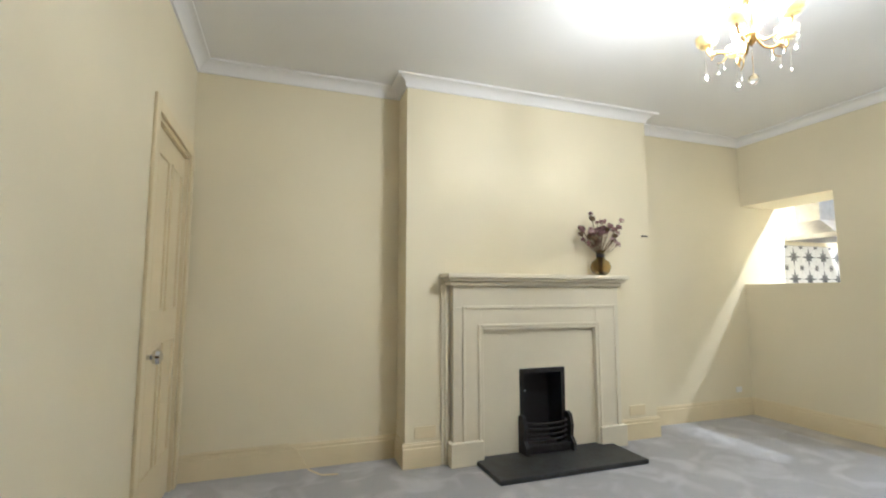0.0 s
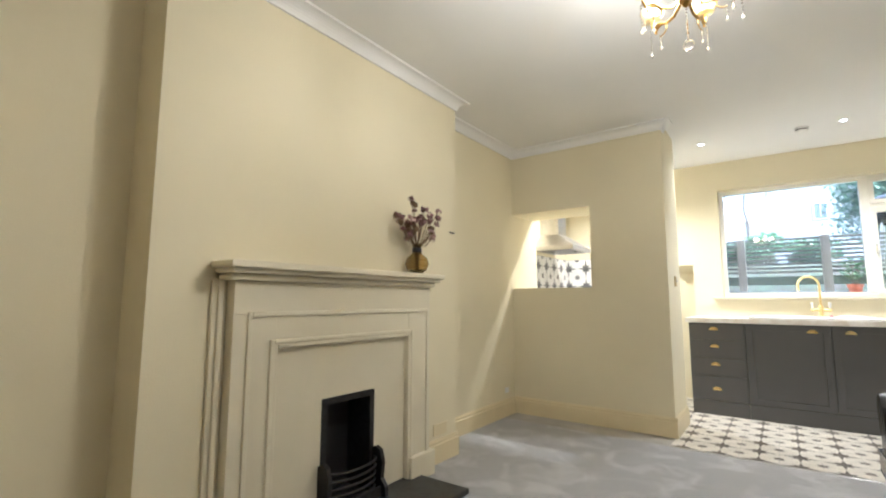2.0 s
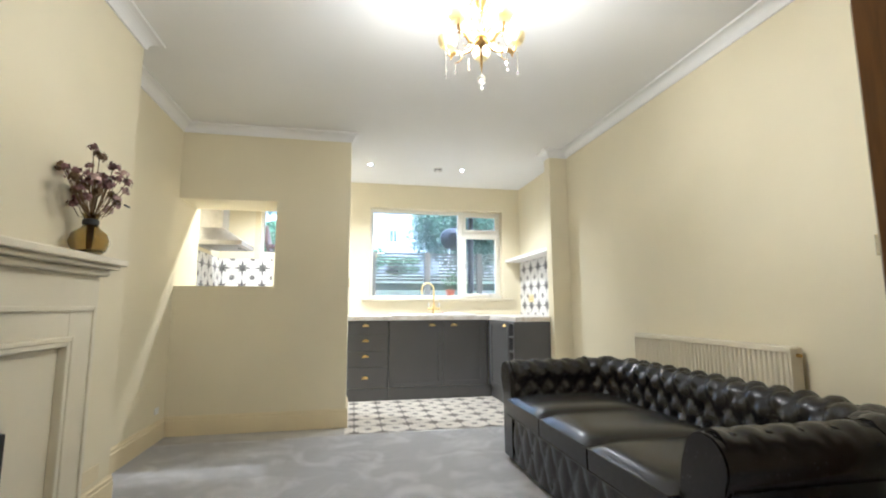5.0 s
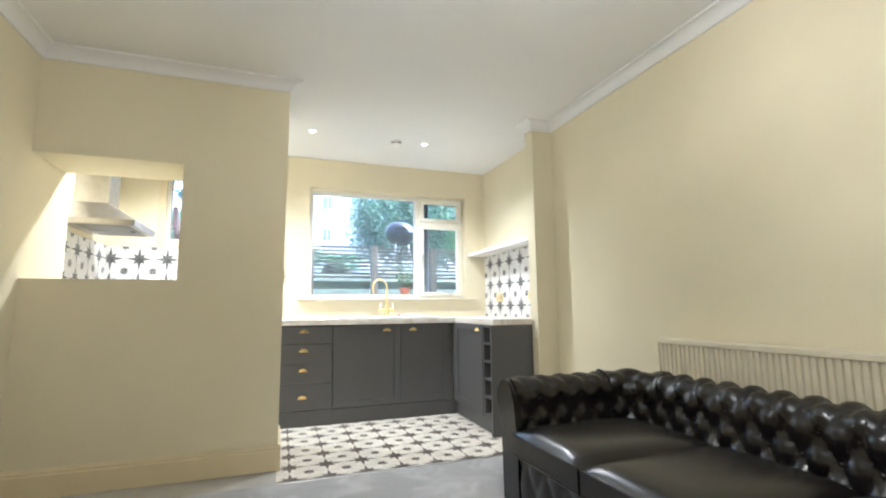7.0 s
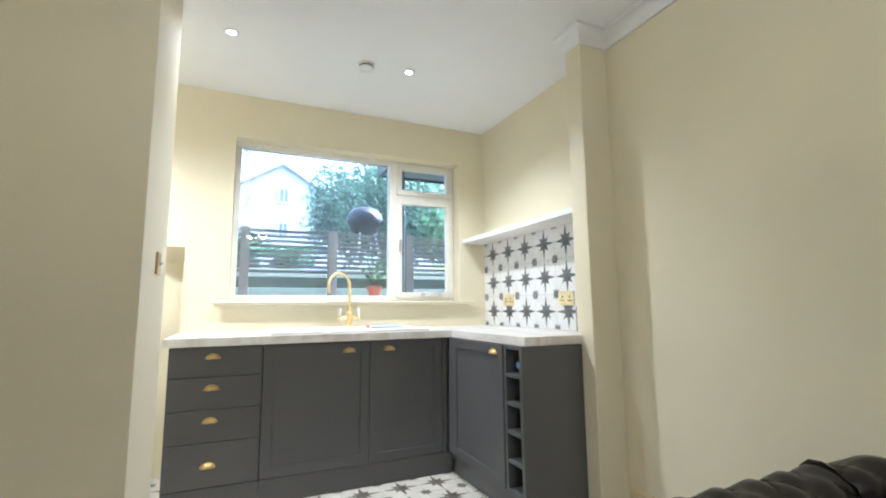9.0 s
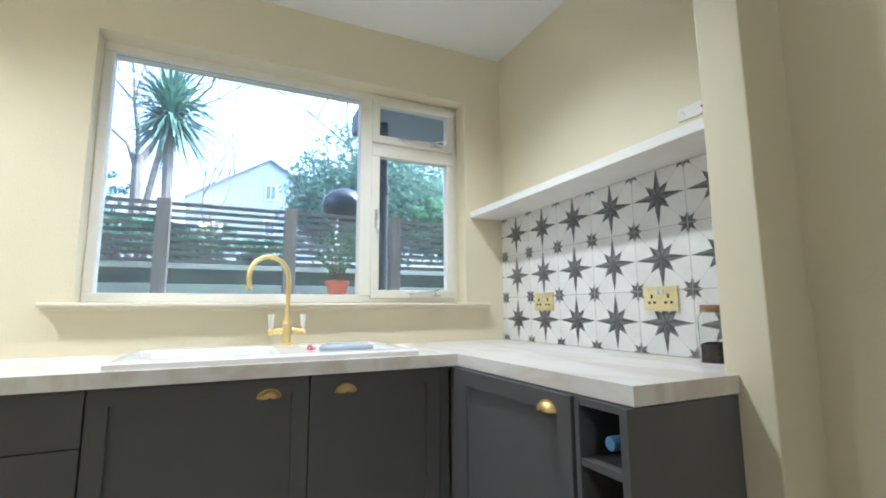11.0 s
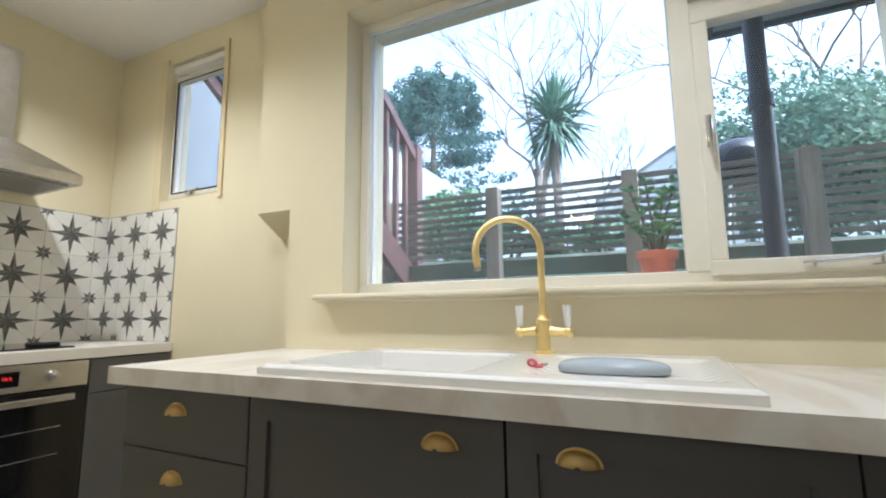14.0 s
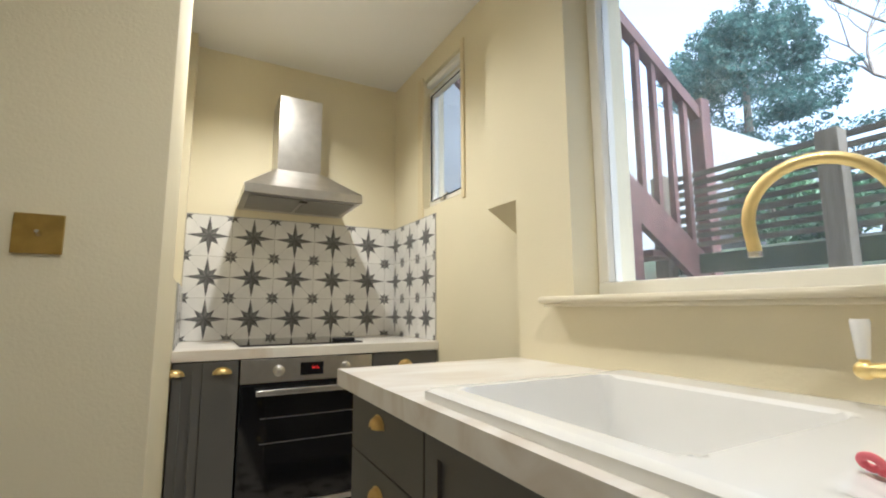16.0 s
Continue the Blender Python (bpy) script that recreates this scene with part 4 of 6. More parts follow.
# ---- downlights and alarm ----
for px, py in SPOTS:
    dl = thing("downlight", (px, py, H), "lit white recessed ceiling downlight", "downlight", "kitchen downlights")
    part("bezel", lathe(bmesh.new(), [(0.024, 0.0), (0.042, 0.0), (0.040, -0.005), (0.024, -0.007)], seg=24), M_PLASTIC, dl, "", True)
    part("lens", lathe(bmesh.new(), [(0, -0.002), (0.024, -0.002), (0.024, -0.004), (0, -0.004)], seg=20), M_LED, dl, "glowing lens")
alarm = thing("smoke_alarm", (4.985, 0.86, H), "white round smoke alarm on the ceiling", "smoke alarm")
part("base", lathe(bmesh.new(), [(0, 0), (0.052, 0), (0.052, -0.014), (0, -0.014)]), M_PLASTIC, alarm)
part("vent_ring", lathe(bmesh.new(), [(0, -0.014), (0.045, -0.014), (0.043, -0.023), (0, -0.023)]), M_DARK, alarm, "dark vent slots")
part("cover", lathe(bmesh.new(), [(0, -0.023), (0.046, -0.023), (0.045, -0.031), (0.036, -0.039), (0, -0.041)]), M_PLASTIC, alarm, "", True)

# ---- kitchen cabinets ----
WT = 0.915   # worktop's top
TH = 0.045
CX, CYR = 5.16, 0.245   # cabinet fronts along the window and along the tiled wall
KICK = 0.135


def cup_handle(parent, at, facing, s=0.82):
    """A half-round brass cup pull; facing: 'x' looks to -x, 'y' looks to +y, 'h' looks to -y."""
    bm = bmesh.new()
    rows = []
    for i in range(9):
        a = math.pi * i / 8
        row = []
        for j in range(6):
            b = math.pi / 2 * j / 5
            w, d, h = 0.042 * s, 0.024 * s, 0.032 * s
            row.append(bm.verts.new((w * math.cos(a) * math.cos(b * 0.9), d * math.sin(b) + 0.002, h * math.sin(a) * math.cos(b * 0.9))))
        rows.append(row)
    for a, b in zip(rows, rows[1:]):
        for j in range(5):
            bm.faces.new((a[j], a[j + 1], b[j + 1], b[j]))
    bmesh.ops.solidify(bm, geom=list(bm.faces), thickness=0.0025)
    prism(bm, [(0.047 * s * math.cos(math.pi * i / 12), 0.036 * s * math.sin(math.pi * i / 12)) for i in range(13)], "y", 0.0, 0.0022)
    turn = {"x": 90, "y": 0, "h": 180}[facing]
    bmesh.ops.rotate(bm, verts=bm.verts, matrix=Matrix.Rotation(radians(turn), 3, "Z"))
    bmesh.ops.translate(bm, verts=bm.verts, vec=at)
    return part("handle", bm, M_BRASS, parent, "brass cup handle", True)


def front(parent, name, a0, a1, z0, z1, plane, facing, shaker=True, rail=0.075):
    """A door or drawer front standing 20 mm proud of plane; a0..a1 along the run."""
    bm = bmesh.new()
    g = 0.0018
    a0, a1, z0, z1 = a0 + g, a1 - g, z0 + g, z1 - g

    def slab(p0, p1, q0, q1, d0, d1, bev=0.0015):
        if facing == "x":
            box(bm, plane - d1, plane - d0, p0, p1, q0, q1, bev)
        elif facing == "y":
            box(bm, p0, p1, plane + d0, plane + d1, q0, q1, bev)
        else:
            box(bm, p0, p1, plane - d1, plane - d0, q0, q1, bev)
    slab(a0, a1, z0, z1, 0, 0.02, 0.0 if shaker else 0.002)
    if shaker:
        out = {"x": Vector((-1, 0, 0)), "y": Vector((0, 1, 0)), "h": Vector((0, -1, 0))}[facing]
        bmesh.ops.recalc_face_normals(bm, faces=bm.faces)
        face = max(bm.faces, key=lambda f: f.normal.dot(out))
        bmesh.ops.inset_region(bm, faces=[face], thickness=rail)
        bmesh.ops.inset_region(bm, faces=[face], thickness=0.0015, depth=-0.009)
    return part(name, bm, M_CAB, parent)


ZT = WT - TH - 0.004
# run under the window
drawers = thing("drawer_unit", (0, 0, 0), "slate grey four-drawer kitchen unit with brass cups", "cabinet", "kitchen units")
part("carcass", boxed(CX, XK - 0.05, 1.395, 1.86, KICK, ZT, 0.001), M_CAB, drawers)
for z0, z1 in ((0.705, ZT), (0.535, 0.705), (0.365, 0.535), (KICK, 0.365)):
    d = front(drawers, "drawer", 1.395, 1.862, z0, z1, CX, "x", False)
    cup_handle(d, (CX - 0.02, 1.648, min(z1 - 0.066, z0 + 0.10)), "x")
part("plinth", boxed(CX - 0.010, CX + 0.012, 1.395, 1.86, 0, KICK - 0.004), M_CAB, drawers)
sinkunit = thing("sink_unit", (0, 0, 0), "slate grey shaker unit with two doors under the sink", "cabinet", "kitchen units")
part("carcass", boxed(CX, XK - 0.05, 0.30, 1.393, KICK, ZT - 0.17, 0.001), M_CAB, sinkunit)
part("front_frame", boxed(CX, CX + 0.02, 0.30, 1.393, ZT - 0.169, ZT), M_CAB, sinkunit)
d = front(sinkunit, "door", 0.775, 1.393, KICK, ZT, CX, "x")
cup_handle(d, (CX - 0.02, 0.902, 0.80), "x")
d = front(sinkunit, "door", 0.285, 0.773, KICK, ZT, CX, "x")
cup_handle(d, (CX - 0.02, 0.648, 0.80), "x")
part("filler", boxed(CX - 0.019, CX, 0.247, 0.283, KICK, ZT, 0.001), M_CAB, sinkunit)
part("plinth", boxed(CX - 0.010, CX + 0.012, 0.21, 1.393, 0, KICK - 0.004), M_CAB, sinkunit)
# return along the tiled wall
side = thing("corner_unit", (0, 0, 0), "slate grey shaker corner unit with one door", "cabinet", "kitchen units")
part("carcass", boxed(4.434, CX - 0.02, YT + 0.05, CYR - 0.02, KICK, ZT, 0.001), M_CAB, side)
d = front(side, "door", 4.44, 5.06, KICK, ZT, CYR - 0.02, "y")
cup_handle(d, (4.535, CYR, 0.812), "y")
part("filler", boxed(5.062, CX - 0.022, CYR - 0.022, CYR - 0.004, KICK, ZT, 0.001), M_CAB, side)
part("plinth", boxed(4.282, CX, CYR - 0.065, CYR - 0.045, 0, KICK - 0.004), M_CAB, side)
rack = thing("wine_rack", (0, 0, 0), "narrow slate grey open wine rack unit with shelves", "wine rack", "kitchen units")
part("side_panel", boxed(4.416, 4.432, YT + 0.05, CYR - 0.004, KICK, ZT, 0.001), M_CAB, rack)
# Back coloured black to stand for the shade deep in the rack.
part("back_panel", boxed(4.282, 4.416, -0.10, -0.085, KICK, ZT), M_DARK, rack, "back panel blackened in place of shade")
for k in range(6):
    z = KICK + (ZT - KICK - 0.018) * k / 5
    part("shelf", boxed(4.282, 4.415, -0.085, CYR - 0.006, z, z + 0.018, 0.001), M_CAB, rack)
part("end_panel", boxed(4.257, 4.281, -0.137, CYR, 0.0, ZT, 0.0015), M_CAB, rack, "slate grey end panel down to the floor")
# run under the hob
OFY = 2.78
hobunit = thing("hob_unit", (0, 0, 0), "slate grey narrow shaker units beside the oven", "cabinet", "kitchen units")
part("carcass", boxed(XPB + 0.005, 4.905, OFY + 0.001, YH - 0.01, KICK, ZT), M_CAB, hobunit)
d = front(hobunit, "door", XPB + 0.008, 4.765, KICK, ZT, OFY, "h", True, 0.045)
cup_handle(d, (4.665, OFY - 0.02, 0.812), "h")
d = front(hobunit, "door", 4.765, 4.908, KICK, ZT, OFY, "h", False)
cup_handle(d, (4.843, OFY - 0.02, 0.812), "h")
part("plinth", boxed(XPB + 0.005, 4.905, OFY + 0.04, OFY + 0.06, 0, KICK), M_CAB, hobunit)
rightunit = thing("drawer_unit", (0, 0, 0), "narrow slate grey drawer unit beside the oven", "cabinet", "kitchen units")
part("carcass", boxed(5.515, XR - 0.005, OFY + 0.001, YH - 0.01, KICK, ZT), M_CAB, rightunit)
d = front(rightunit, "drawer", 5.515, XR - 0.006, 0.72, ZT, OFY, "h", False)
cup_handle(d, (5.69, OFY - 0.02, 0.80), "h")
front(rightunit, "door", 5.515, XR - 0.006, KICK, 0.72, OFY, "h", True, 0.05)
part("plinth", boxed(5.515, XR - 0.005, OFY + 0.04, OFY + 0.06, 0, KICK), M_CAB, rightunit)

# worktops
bm = bmesh.new()
zb = WT - TH
# boards round the sink's cut-out
for x0, x1, y0, y1 in ((5.10, XK - 0.001, 1.335, 1.885), (5.10, XK - 0.001, 0.228, 0.405), (5.10, 5.16, 0.405, 1.335), (5.645, XK - 0.001, 0.405, 1.335), (4.292, XK - 0.001, YT + 0.001, 0.228), (4.252, 4.292, -0.138, 0.228)):
    box(bm, x0, x1, y0, y1, zb, WT)
bmesh.ops.remove_doubles(bm, verts=bm.verts, dist=0.0005)
worktop = part("worktop", bm, M_TOP, None)
tagged(worktop, "L-shaped pale marble-effect worktop over grey units", "worktop")
bm = boxed(XPB + 0.001, XR - 0.001, OFY - 0.028, YH - 0.001, zb, WT, 0.002)
worktop2 = part("worktop", bm, M_TOP, None)
tagged(worktop2, "short pale marble-effect worktop round the hob", "worktop")

# ceramic sink
sink = thing("sink", (0, 0, WT), "white ceramic inset sink with drainer", "sink")
SKX0, SKX1, SKY0, SKY1 = 5.125, 5.67, 0.38, 1.36


def sink_height(x, y):
    """Rim, one big bowl and fluted drainer."""
    rim = 0.022
    def well(x0, x1, y0, y1, depth, r):
        dx, dy = max(x0 - x, x - x1, 0), max(y0 - y, y - y1, 0)
        d = math.hypot(dx, dy)
        f = min(1, max(0, 1 - d / r))
        return depth * (f * f * (3 - 2 * f))
    z = rim
    z -= well(5.205, 5.53, 0.90, 1.29, 0.17, 0.035)
    if 0.42 < y < 0.76 and 5.20 < x < 5.56:
        edge = min(1, (y - 0.42) / 0.03, (0.76 - y) / 0.03, (x - 5.20) / 0.03, (5.56 - x) / 0.03)
        z -= edge * (0.008 + 0.003 * (0.5 + 0.5 * math.cos(2 * math.pi * x / 0.036)))
    return z


bm = bmesh.new()
NX, NY = 60, 110
gv = []
for i in range(NX + 1):
    row = []
    for j in range(NY + 1):
        x, y = SKX0 + (SKX1 - SKX0) * i / NX, SKY0 + (SKY1 - SKY0) * j / NY
        dist = min(x - SKX0, SKX1 - x, y - SKY0, SKY1 - y)
        z = sink_height(x, y)
        if dist < 0.008:
            z -= 0.006 * (1 - dist / 0.008) ** 2
        row.append(bm.verts.new((x, y, z)))
    gv.append(row)
for i in range(NX):
    for j in range(NY):
        bm.faces.new((gv[i][j], gv[i + 1][j], gv[i + 1][j + 1], gv[i][j + 1]))
edge_loop = [gv[i][0] for i in range(NX + 1)] + [gv[NX][j] for j in range(1, NY + 1)] + [gv[i][NY] for i in range(NX - 1, -1, -1)] + [gv[0][j] for j in range(NY - 1, 0, -1)]
low = [bm.verts.new((v.co.x, v.co.y, 0.0005)) for v in edge_loop]
for k in range(len(low)):
    bm.faces.new((edge_loop[k], edge_loop[(k + 1) % len(low)], low[(k + 1) % len(low)], low[k]))
part("basin", bm, M_CERAMIC, sink, "", True)
part("waste", lathe(bmesh.new(), [(0, 0), (0.04, 0), (0.042, 0.003), (0.03, 0.005), (0, 0.003)], (5.37, 1.09, -0.148)), M_CHROME, sink, "chrome basket waste", True)

# brass swan-neck tap
TX, TY = 5.60, 0.803
tap = thing("kitchen_tap", (TX, TY, WT + 0.021), "brushed brass swan-neck mixer tap with white levers", "tap")
part("body", lathe(bmesh.new(), [(0, 0), (0.026, 0), (0.027, 0.006), (0.018, 0.010), (0.0172, 0.085), (0.020, 0.088), (0.020, 0.094), (0.0145, 0.100), (0.014, 0.112), (0, 0.112)]), M_BRASS, tap, "", True)
dirn = Vector((-0.08, 0.165, 0)).normalized()
neck = [(0, 0, 0.10), (0, 0, 0.2), (0, 0, 0.285)]
for k in range(1, 17):
    a = math.pi * k / 16 * 1.06
    off = 0.0915 - 0.0915 * math.cos(a)
    neck.append((dirn.x * off, dirn.y * off, 0.285 + 0.0915 * math.sin(a)))
end = Vector(neck[-1])
neck.append(tuple(end + Vector((-dirn.x * 0.004, -dirn.y * 0.004, -0.03))))
part("spout", tube(bmesh.new(), neck, 0.0099, 16), M_BRASS, tap, "curved brass spout", True)
part("aerator", cyl(bmesh.new(), neck[-1], Vector(neck[-1]) + Vector((0, 0, -0.008)), 0.011), M_CHROME, tap)
for s in (-1, 1):
    bm = cyl(bmesh.new(), (0, s * 0.018, 0.062), (0, s * 0.062, 0.058), 0.014, 0.010)
    ball(bm, (0, s * 0.066, 0.058), 0.014)
    cyl(bm, (0, s * 0.066, 0.062), (0, s * 0.066, 0.078), 0.006)
    valve = part("valve", bm, M_BRASS, tap, "", True)
    part("lever", lathe(bmesh.new(), [(0, 0.074), (0.008, 0.074), (0.0105, 0.10), (0.0125, 0.128), (0.011, 0.132), (0, 0.132)], (0, s * 0.066, 0)), M_CERAMIC, valve, "white ceramic lever", True)

# things on the drainer
scr = thing("dish_brush_rest", (5.33, 0.605, WT + 0.016), "pale blue-grey oval plastic dish rest on the drainer", "dish rest")
bm = bmesh.new()
rings = []
for f, z in ((1.0, 0.0), (1.02, 0.006), (1.0, 0.013), (0.9, 0.019), (0.6, 0.024), (0.2, 0.026)):
    rings.append([bm.verts.new((0.055 * f * math.copysign(abs(math.cos(a)) ** 0.75, math.cos(a)), 0.105 * f * math.copysign(abs(math.sin(a)) ** 0.75, math.sin(a)), z)) for a in [2 * math.pi * k / 28 for k in range(28)]])
for a, b in zip(rings, rings[1:]):
    for k in range(28):
        bm.faces.new((a[k], a[(k + 1) % 28], b[(k + 1) % 28], b[k]))
bm.faces.new(rings[0])
bm.faces.new(rings[-1])
part("lid", bm, M_SCOURER, scr, "", True)
stopper = thing("sink_plug", (5.275, 0.755, WT + 0.0225), "small pink rubber plug lying on the sink", "plug")
ring = [(0.010 * math.cos(a), 0.010 * math.sin(a), 0.0) for a in [2 * math.pi * k / 20 for k in range(21)]]
bm = tube(bmesh.new(), ring, 0.005, 10)
bmesh.ops.rotate(bm, verts=bm.verts, matrix=Matrix.Rotation(radians(55), 3, "Y"))
bmesh.ops.translate(bm, verts=bm.verts, vec=(0, 0, 0.0135))
part("ring", bm, M_PINK, stopper, "pink rubber pull ring", True)
part("cap", lathe(bmesh.new(), [(0, 0), (0.012, 0), (0.014, 0.004), (0.010, 0.010), (0, 0.011)], (0.010, -0.014, 0), 16), M_PINK, stopper, "", True)
stopper.scale = (0.75, 0.75, 0.75)
part("stub", cyl(bmesh.new(), (0.020, -0.022, 0.007), (0.032, -0.032, 0.008), 0.006, 0.005, 12), M_STEEL, stopper, "grey metal stub", True)

# oven, hob and hood
oven = thing("oven", (5.212, OFY, 0), "built-in stainless steel and black glass oven", "oven")
part("case", boxed(-0.295, 0.295, 0.002, 0.50, KICK + 0.03, ZT - 0.002), M_DARK, oven)
part("control_panel", boxed(-0.297, 0.297, -0.022, 0.001, 0.762, ZT - 0.002, 0.002), M_STEEL, oven, "brushed steel control panel")
od = part("oven_door", boxed(-0.297, 0.297, -0.022, 0.001, 0.245, 0.756, 0.003), M_BLACKGLASS, oven, "black glass oven door")
part("base_trim", boxed(-0.297, 0.297, -0.020, 0.001, 0.215, 0.240, 0.002), M_STEEL, oven)
bm = boxed(-0.235, 0.235, -0.066, -0.050, 0.712, 0.737, 0.004)
for x in (-0.215, 0.20):
    box(bm, x, x + 0.015, -0.052, -0.021, 0.714, 0.733, 0.002)
part("handle", bm, M_STEEL, od, "flat steel bar handle")
bm = boxed(-0.215, 0.215, -0.0235, -0.0215, 0.30, 0.69)
part("glass_inset", bm, M_BLACKGLASS, od)
for z in (0.608, 0.502):
    part("oven_shelf", boxed(-0.21, 0.21, -0.0245, -0.0233, z, z + 0.003), M_STEEL, od, "wire shelf line")
for x in (-0.14, 0.165):
    bm = lathe(bmesh.new(), [(0, 0), (0.026, 0), (0.026, 0.004), (0.021, 0.006), (0.019, 0.026), (0.015, 0.029), (0, 0.029)])
    bmesh.ops.rotate(bm, verts=bm.verts, matrix=Matrix.Rotation(radians(90), 3, "X"))
    bmesh.ops.translate(bm, verts=bm.verts, vec=(x, -0.022, 0.812))
    part("knob", bm, M_STEEL, oven, "round steel knob", True)
disp = part("display", boxed(-0.045, 0.06, -0.0236, -0.0215, 0.785, 0.842, 0.001), M_BLACKGLASS, oven, "black display with red digits")
bm = bmesh.new()
for dx in (0.008, 0.018, 0.030):
    for z0, z1 in ((0.812, 0.818), (0.820, 0.826)):
        box(bm, dx, dx + 0.0014, -0.0242, -0.0236, z0, z1)
    box(bm, dx, dx + 0.006, -0.0242, -0.0236, 0.8185, 0.8197)
    box(bm, dx + 0.005, dx + 0.0064, -0.0242, -0.0236, 0.812, 0.818)
part("digits", bm, M_REDLED, disp, "glowing red digits")
hob = thing("hob", (5.20, 3.10, WT), "black glass electric hob set into the worktop", "hob")
part("glass", boxed(-0.29, 0.29, -0.26, 0.24, 0.0005, 0.008, 0.003), M_BLACKGLASS, hob)
part("lighter", boxed(0.16, 0.27, -0.19, -0.14, 0.0085, 0.024, 0.006), M_DARK, hob, "black plastic block on the glass")

hood = thing("cooker_hood", (5.20, YH, 0), "stainless steel chimney cooker hood on the wall", "cooker hood")
bm = bmesh.new()
HZ = 1.66
prism(bm, [(-0.30, HZ), (0.30, HZ), (0.30, HZ + 0.045), (-0.30, HZ + 0.045)], "y", -0.47, 0.0)
b0 = [bm.verts.new(p) for p in [(-0.30, -0.47, HZ + 0.045), (0.30, -0.47, HZ + 0.045), (0.30, 0, HZ + 0.045), (-0.30, 0, HZ + 0.045)]]
b1 = [bm.verts.new(p) for p in [(-0.125, -0.24, HZ + 0.20), (0.125, -0.24, HZ + 0.20), (0.125, 0, HZ + 0.20), (-0.125, 0, HZ + 0.20)]]
for k in range(4):
    bm.faces.new((b0[k], b0[(k + 1) % 4], b1[(k + 1) % 4], b1[k]))
bm.faces.new(b1)
part("canopy", bm, M_STEEL, hood, "sloping steel canopy")
part("chimney", boxed(-0.12, 0.12, -0.235, 0.0, HZ + 0.198, 2.30, 0.002), M_STEEL, hood, "tall steel flue cover")
for x in (-0.27, 0.01):
    part("filter", boxed(x, x + 0.26, -0.42, -0.08, HZ - 0.006, HZ - 0.001, 0.001), M_FILTER, hood, "grey mesh grease filter")
part("filter_latch", boxed(-0.02, 0.02, -0.40, -0.37, HZ - 0.010, HZ - 0.005), M_DARK, hood)

# ---- sockets and switches ----


def plate(name, at, facing, w, h, mat, label, slots=True, category="socket"):
    ob = thing(name, at, label, category, turn={"+y": 0, "-y": 180, "-x": 90, "+x": -90}[facing])
    part("plate", boxed(-w / 2, w / 2, 0.0005, 0.008, -h / 2, h / 2, 0.002), mat, ob)
    if slots:
        for sx in (-1, 1):
            bm = bmesh.new()
            cx = sx * w * 0.24
            box(bm, cx - 0.004, cx + 0.004, 0.0075, 0.0088, 0.002, 0.016)
            box(bm, cx - 0.017, cx - 0.006, 0.0075, 0.0088, -0.018, -0.010)
            box(bm, cx + 0.006, cx + 0.017, 0.0075, 0.0088, -0.018, -0.010)
            part("pin_holes", bm, M_DARK, ob, "dark pin holes")
            part("rocker", boxed(sx * 0.010 - 0.007, sx * 0.010 + 0.007, 0.0075, 0.013, 0.016, 0.034, 0.002), M_PLASTIC, ob, "white rocker switch")
    return ob


plate("wall_socket", (5.357, YT + 0.008, 1.12), "+y", 0.146, 0.090, M_BRASS_PALE, "brass double socket on the tiled splashback")
plate("wall_socket", (4.673, YT + 0.008, 1.118), "+y", 0.146, 0.090, M_BRASS_PALE, "brass double socket with chargers on the tiles")
plate("wall_socket", (0.845, CYF, 0.215), "-y", 0.146, 0.075, M_TRIM, "cream painted double socket beside the fireplace", False)
plate("wall_socket", (2.56, CYF, 0.215), "-y", 0.146, 0.075, M_TRIM, "cream painted double socket beside the fireplace", False)
sw = plate("light_switch", (4.42, YK, 1.25), "-y", 0.088, 0.088, M_BRASS_SHADED, "square brass toggle light switch", False, "light switch")
part("toggle", cyl(bmesh.new(), (0, 0.008, 0), (0, 0.020, 0.004), 0.007, 0.004), M_CHROME, sw, "small metal toggle")
plate("wall_switch", (1.40, YR, 1.27), "+y", 0.088, 0.088, M_CHROME, "chrome light switch by the open door", False, "light switch")
fs = plate("fused_switch", (4.50, YT, 1.768), "+y", 0.100, 0.048, M_WHITE, "painted-over cream outlet plate on the wall", False, "outlet")
part("cord_hole", boxed(-0.044, -0.039, 0.008, 0.010, -0.003, 0.004), M_DARK, fs)
part("loop", tube(bmesh.new(), [(0.02, 0.008, -0.01), (0.03, 0.014, 0.008), (0.045, 0.008, -0.008)], 0.003, 6), M_PLASTIC, fs)
plate("aerial_plate", (3.93, YL - 0.0, 0.235), "-y", 0.07, 0.05, M_PLASTIC, "small white cable plate in the alcove", False, "outlet")
plate("wall_plug", (2.70, CYF, 1.575), "-y", 0.06, 0.010, M_PIPE, "small metal bracket on the chimney breast", False, "bracket")

# loose cable in the alcove
bm = tube(bmesh.new(), [(-0.55, YL - 0.03, 0.165), (-0.2, YL - 0.025, 0.163), (0.0, YL - 0.03, 0.166), (0.06, YL - 0.06, 0.13), (0.13, YL - 0.13, 0.03), (0.20, YL - 0.17, 0.006), (0.30, YL - 0.19, 0.006)], 0.005, 8)
tagged(part("loose_cable", bm, M_TRIM, None, "", True), "cream loose cable along the skirting board", "cable")

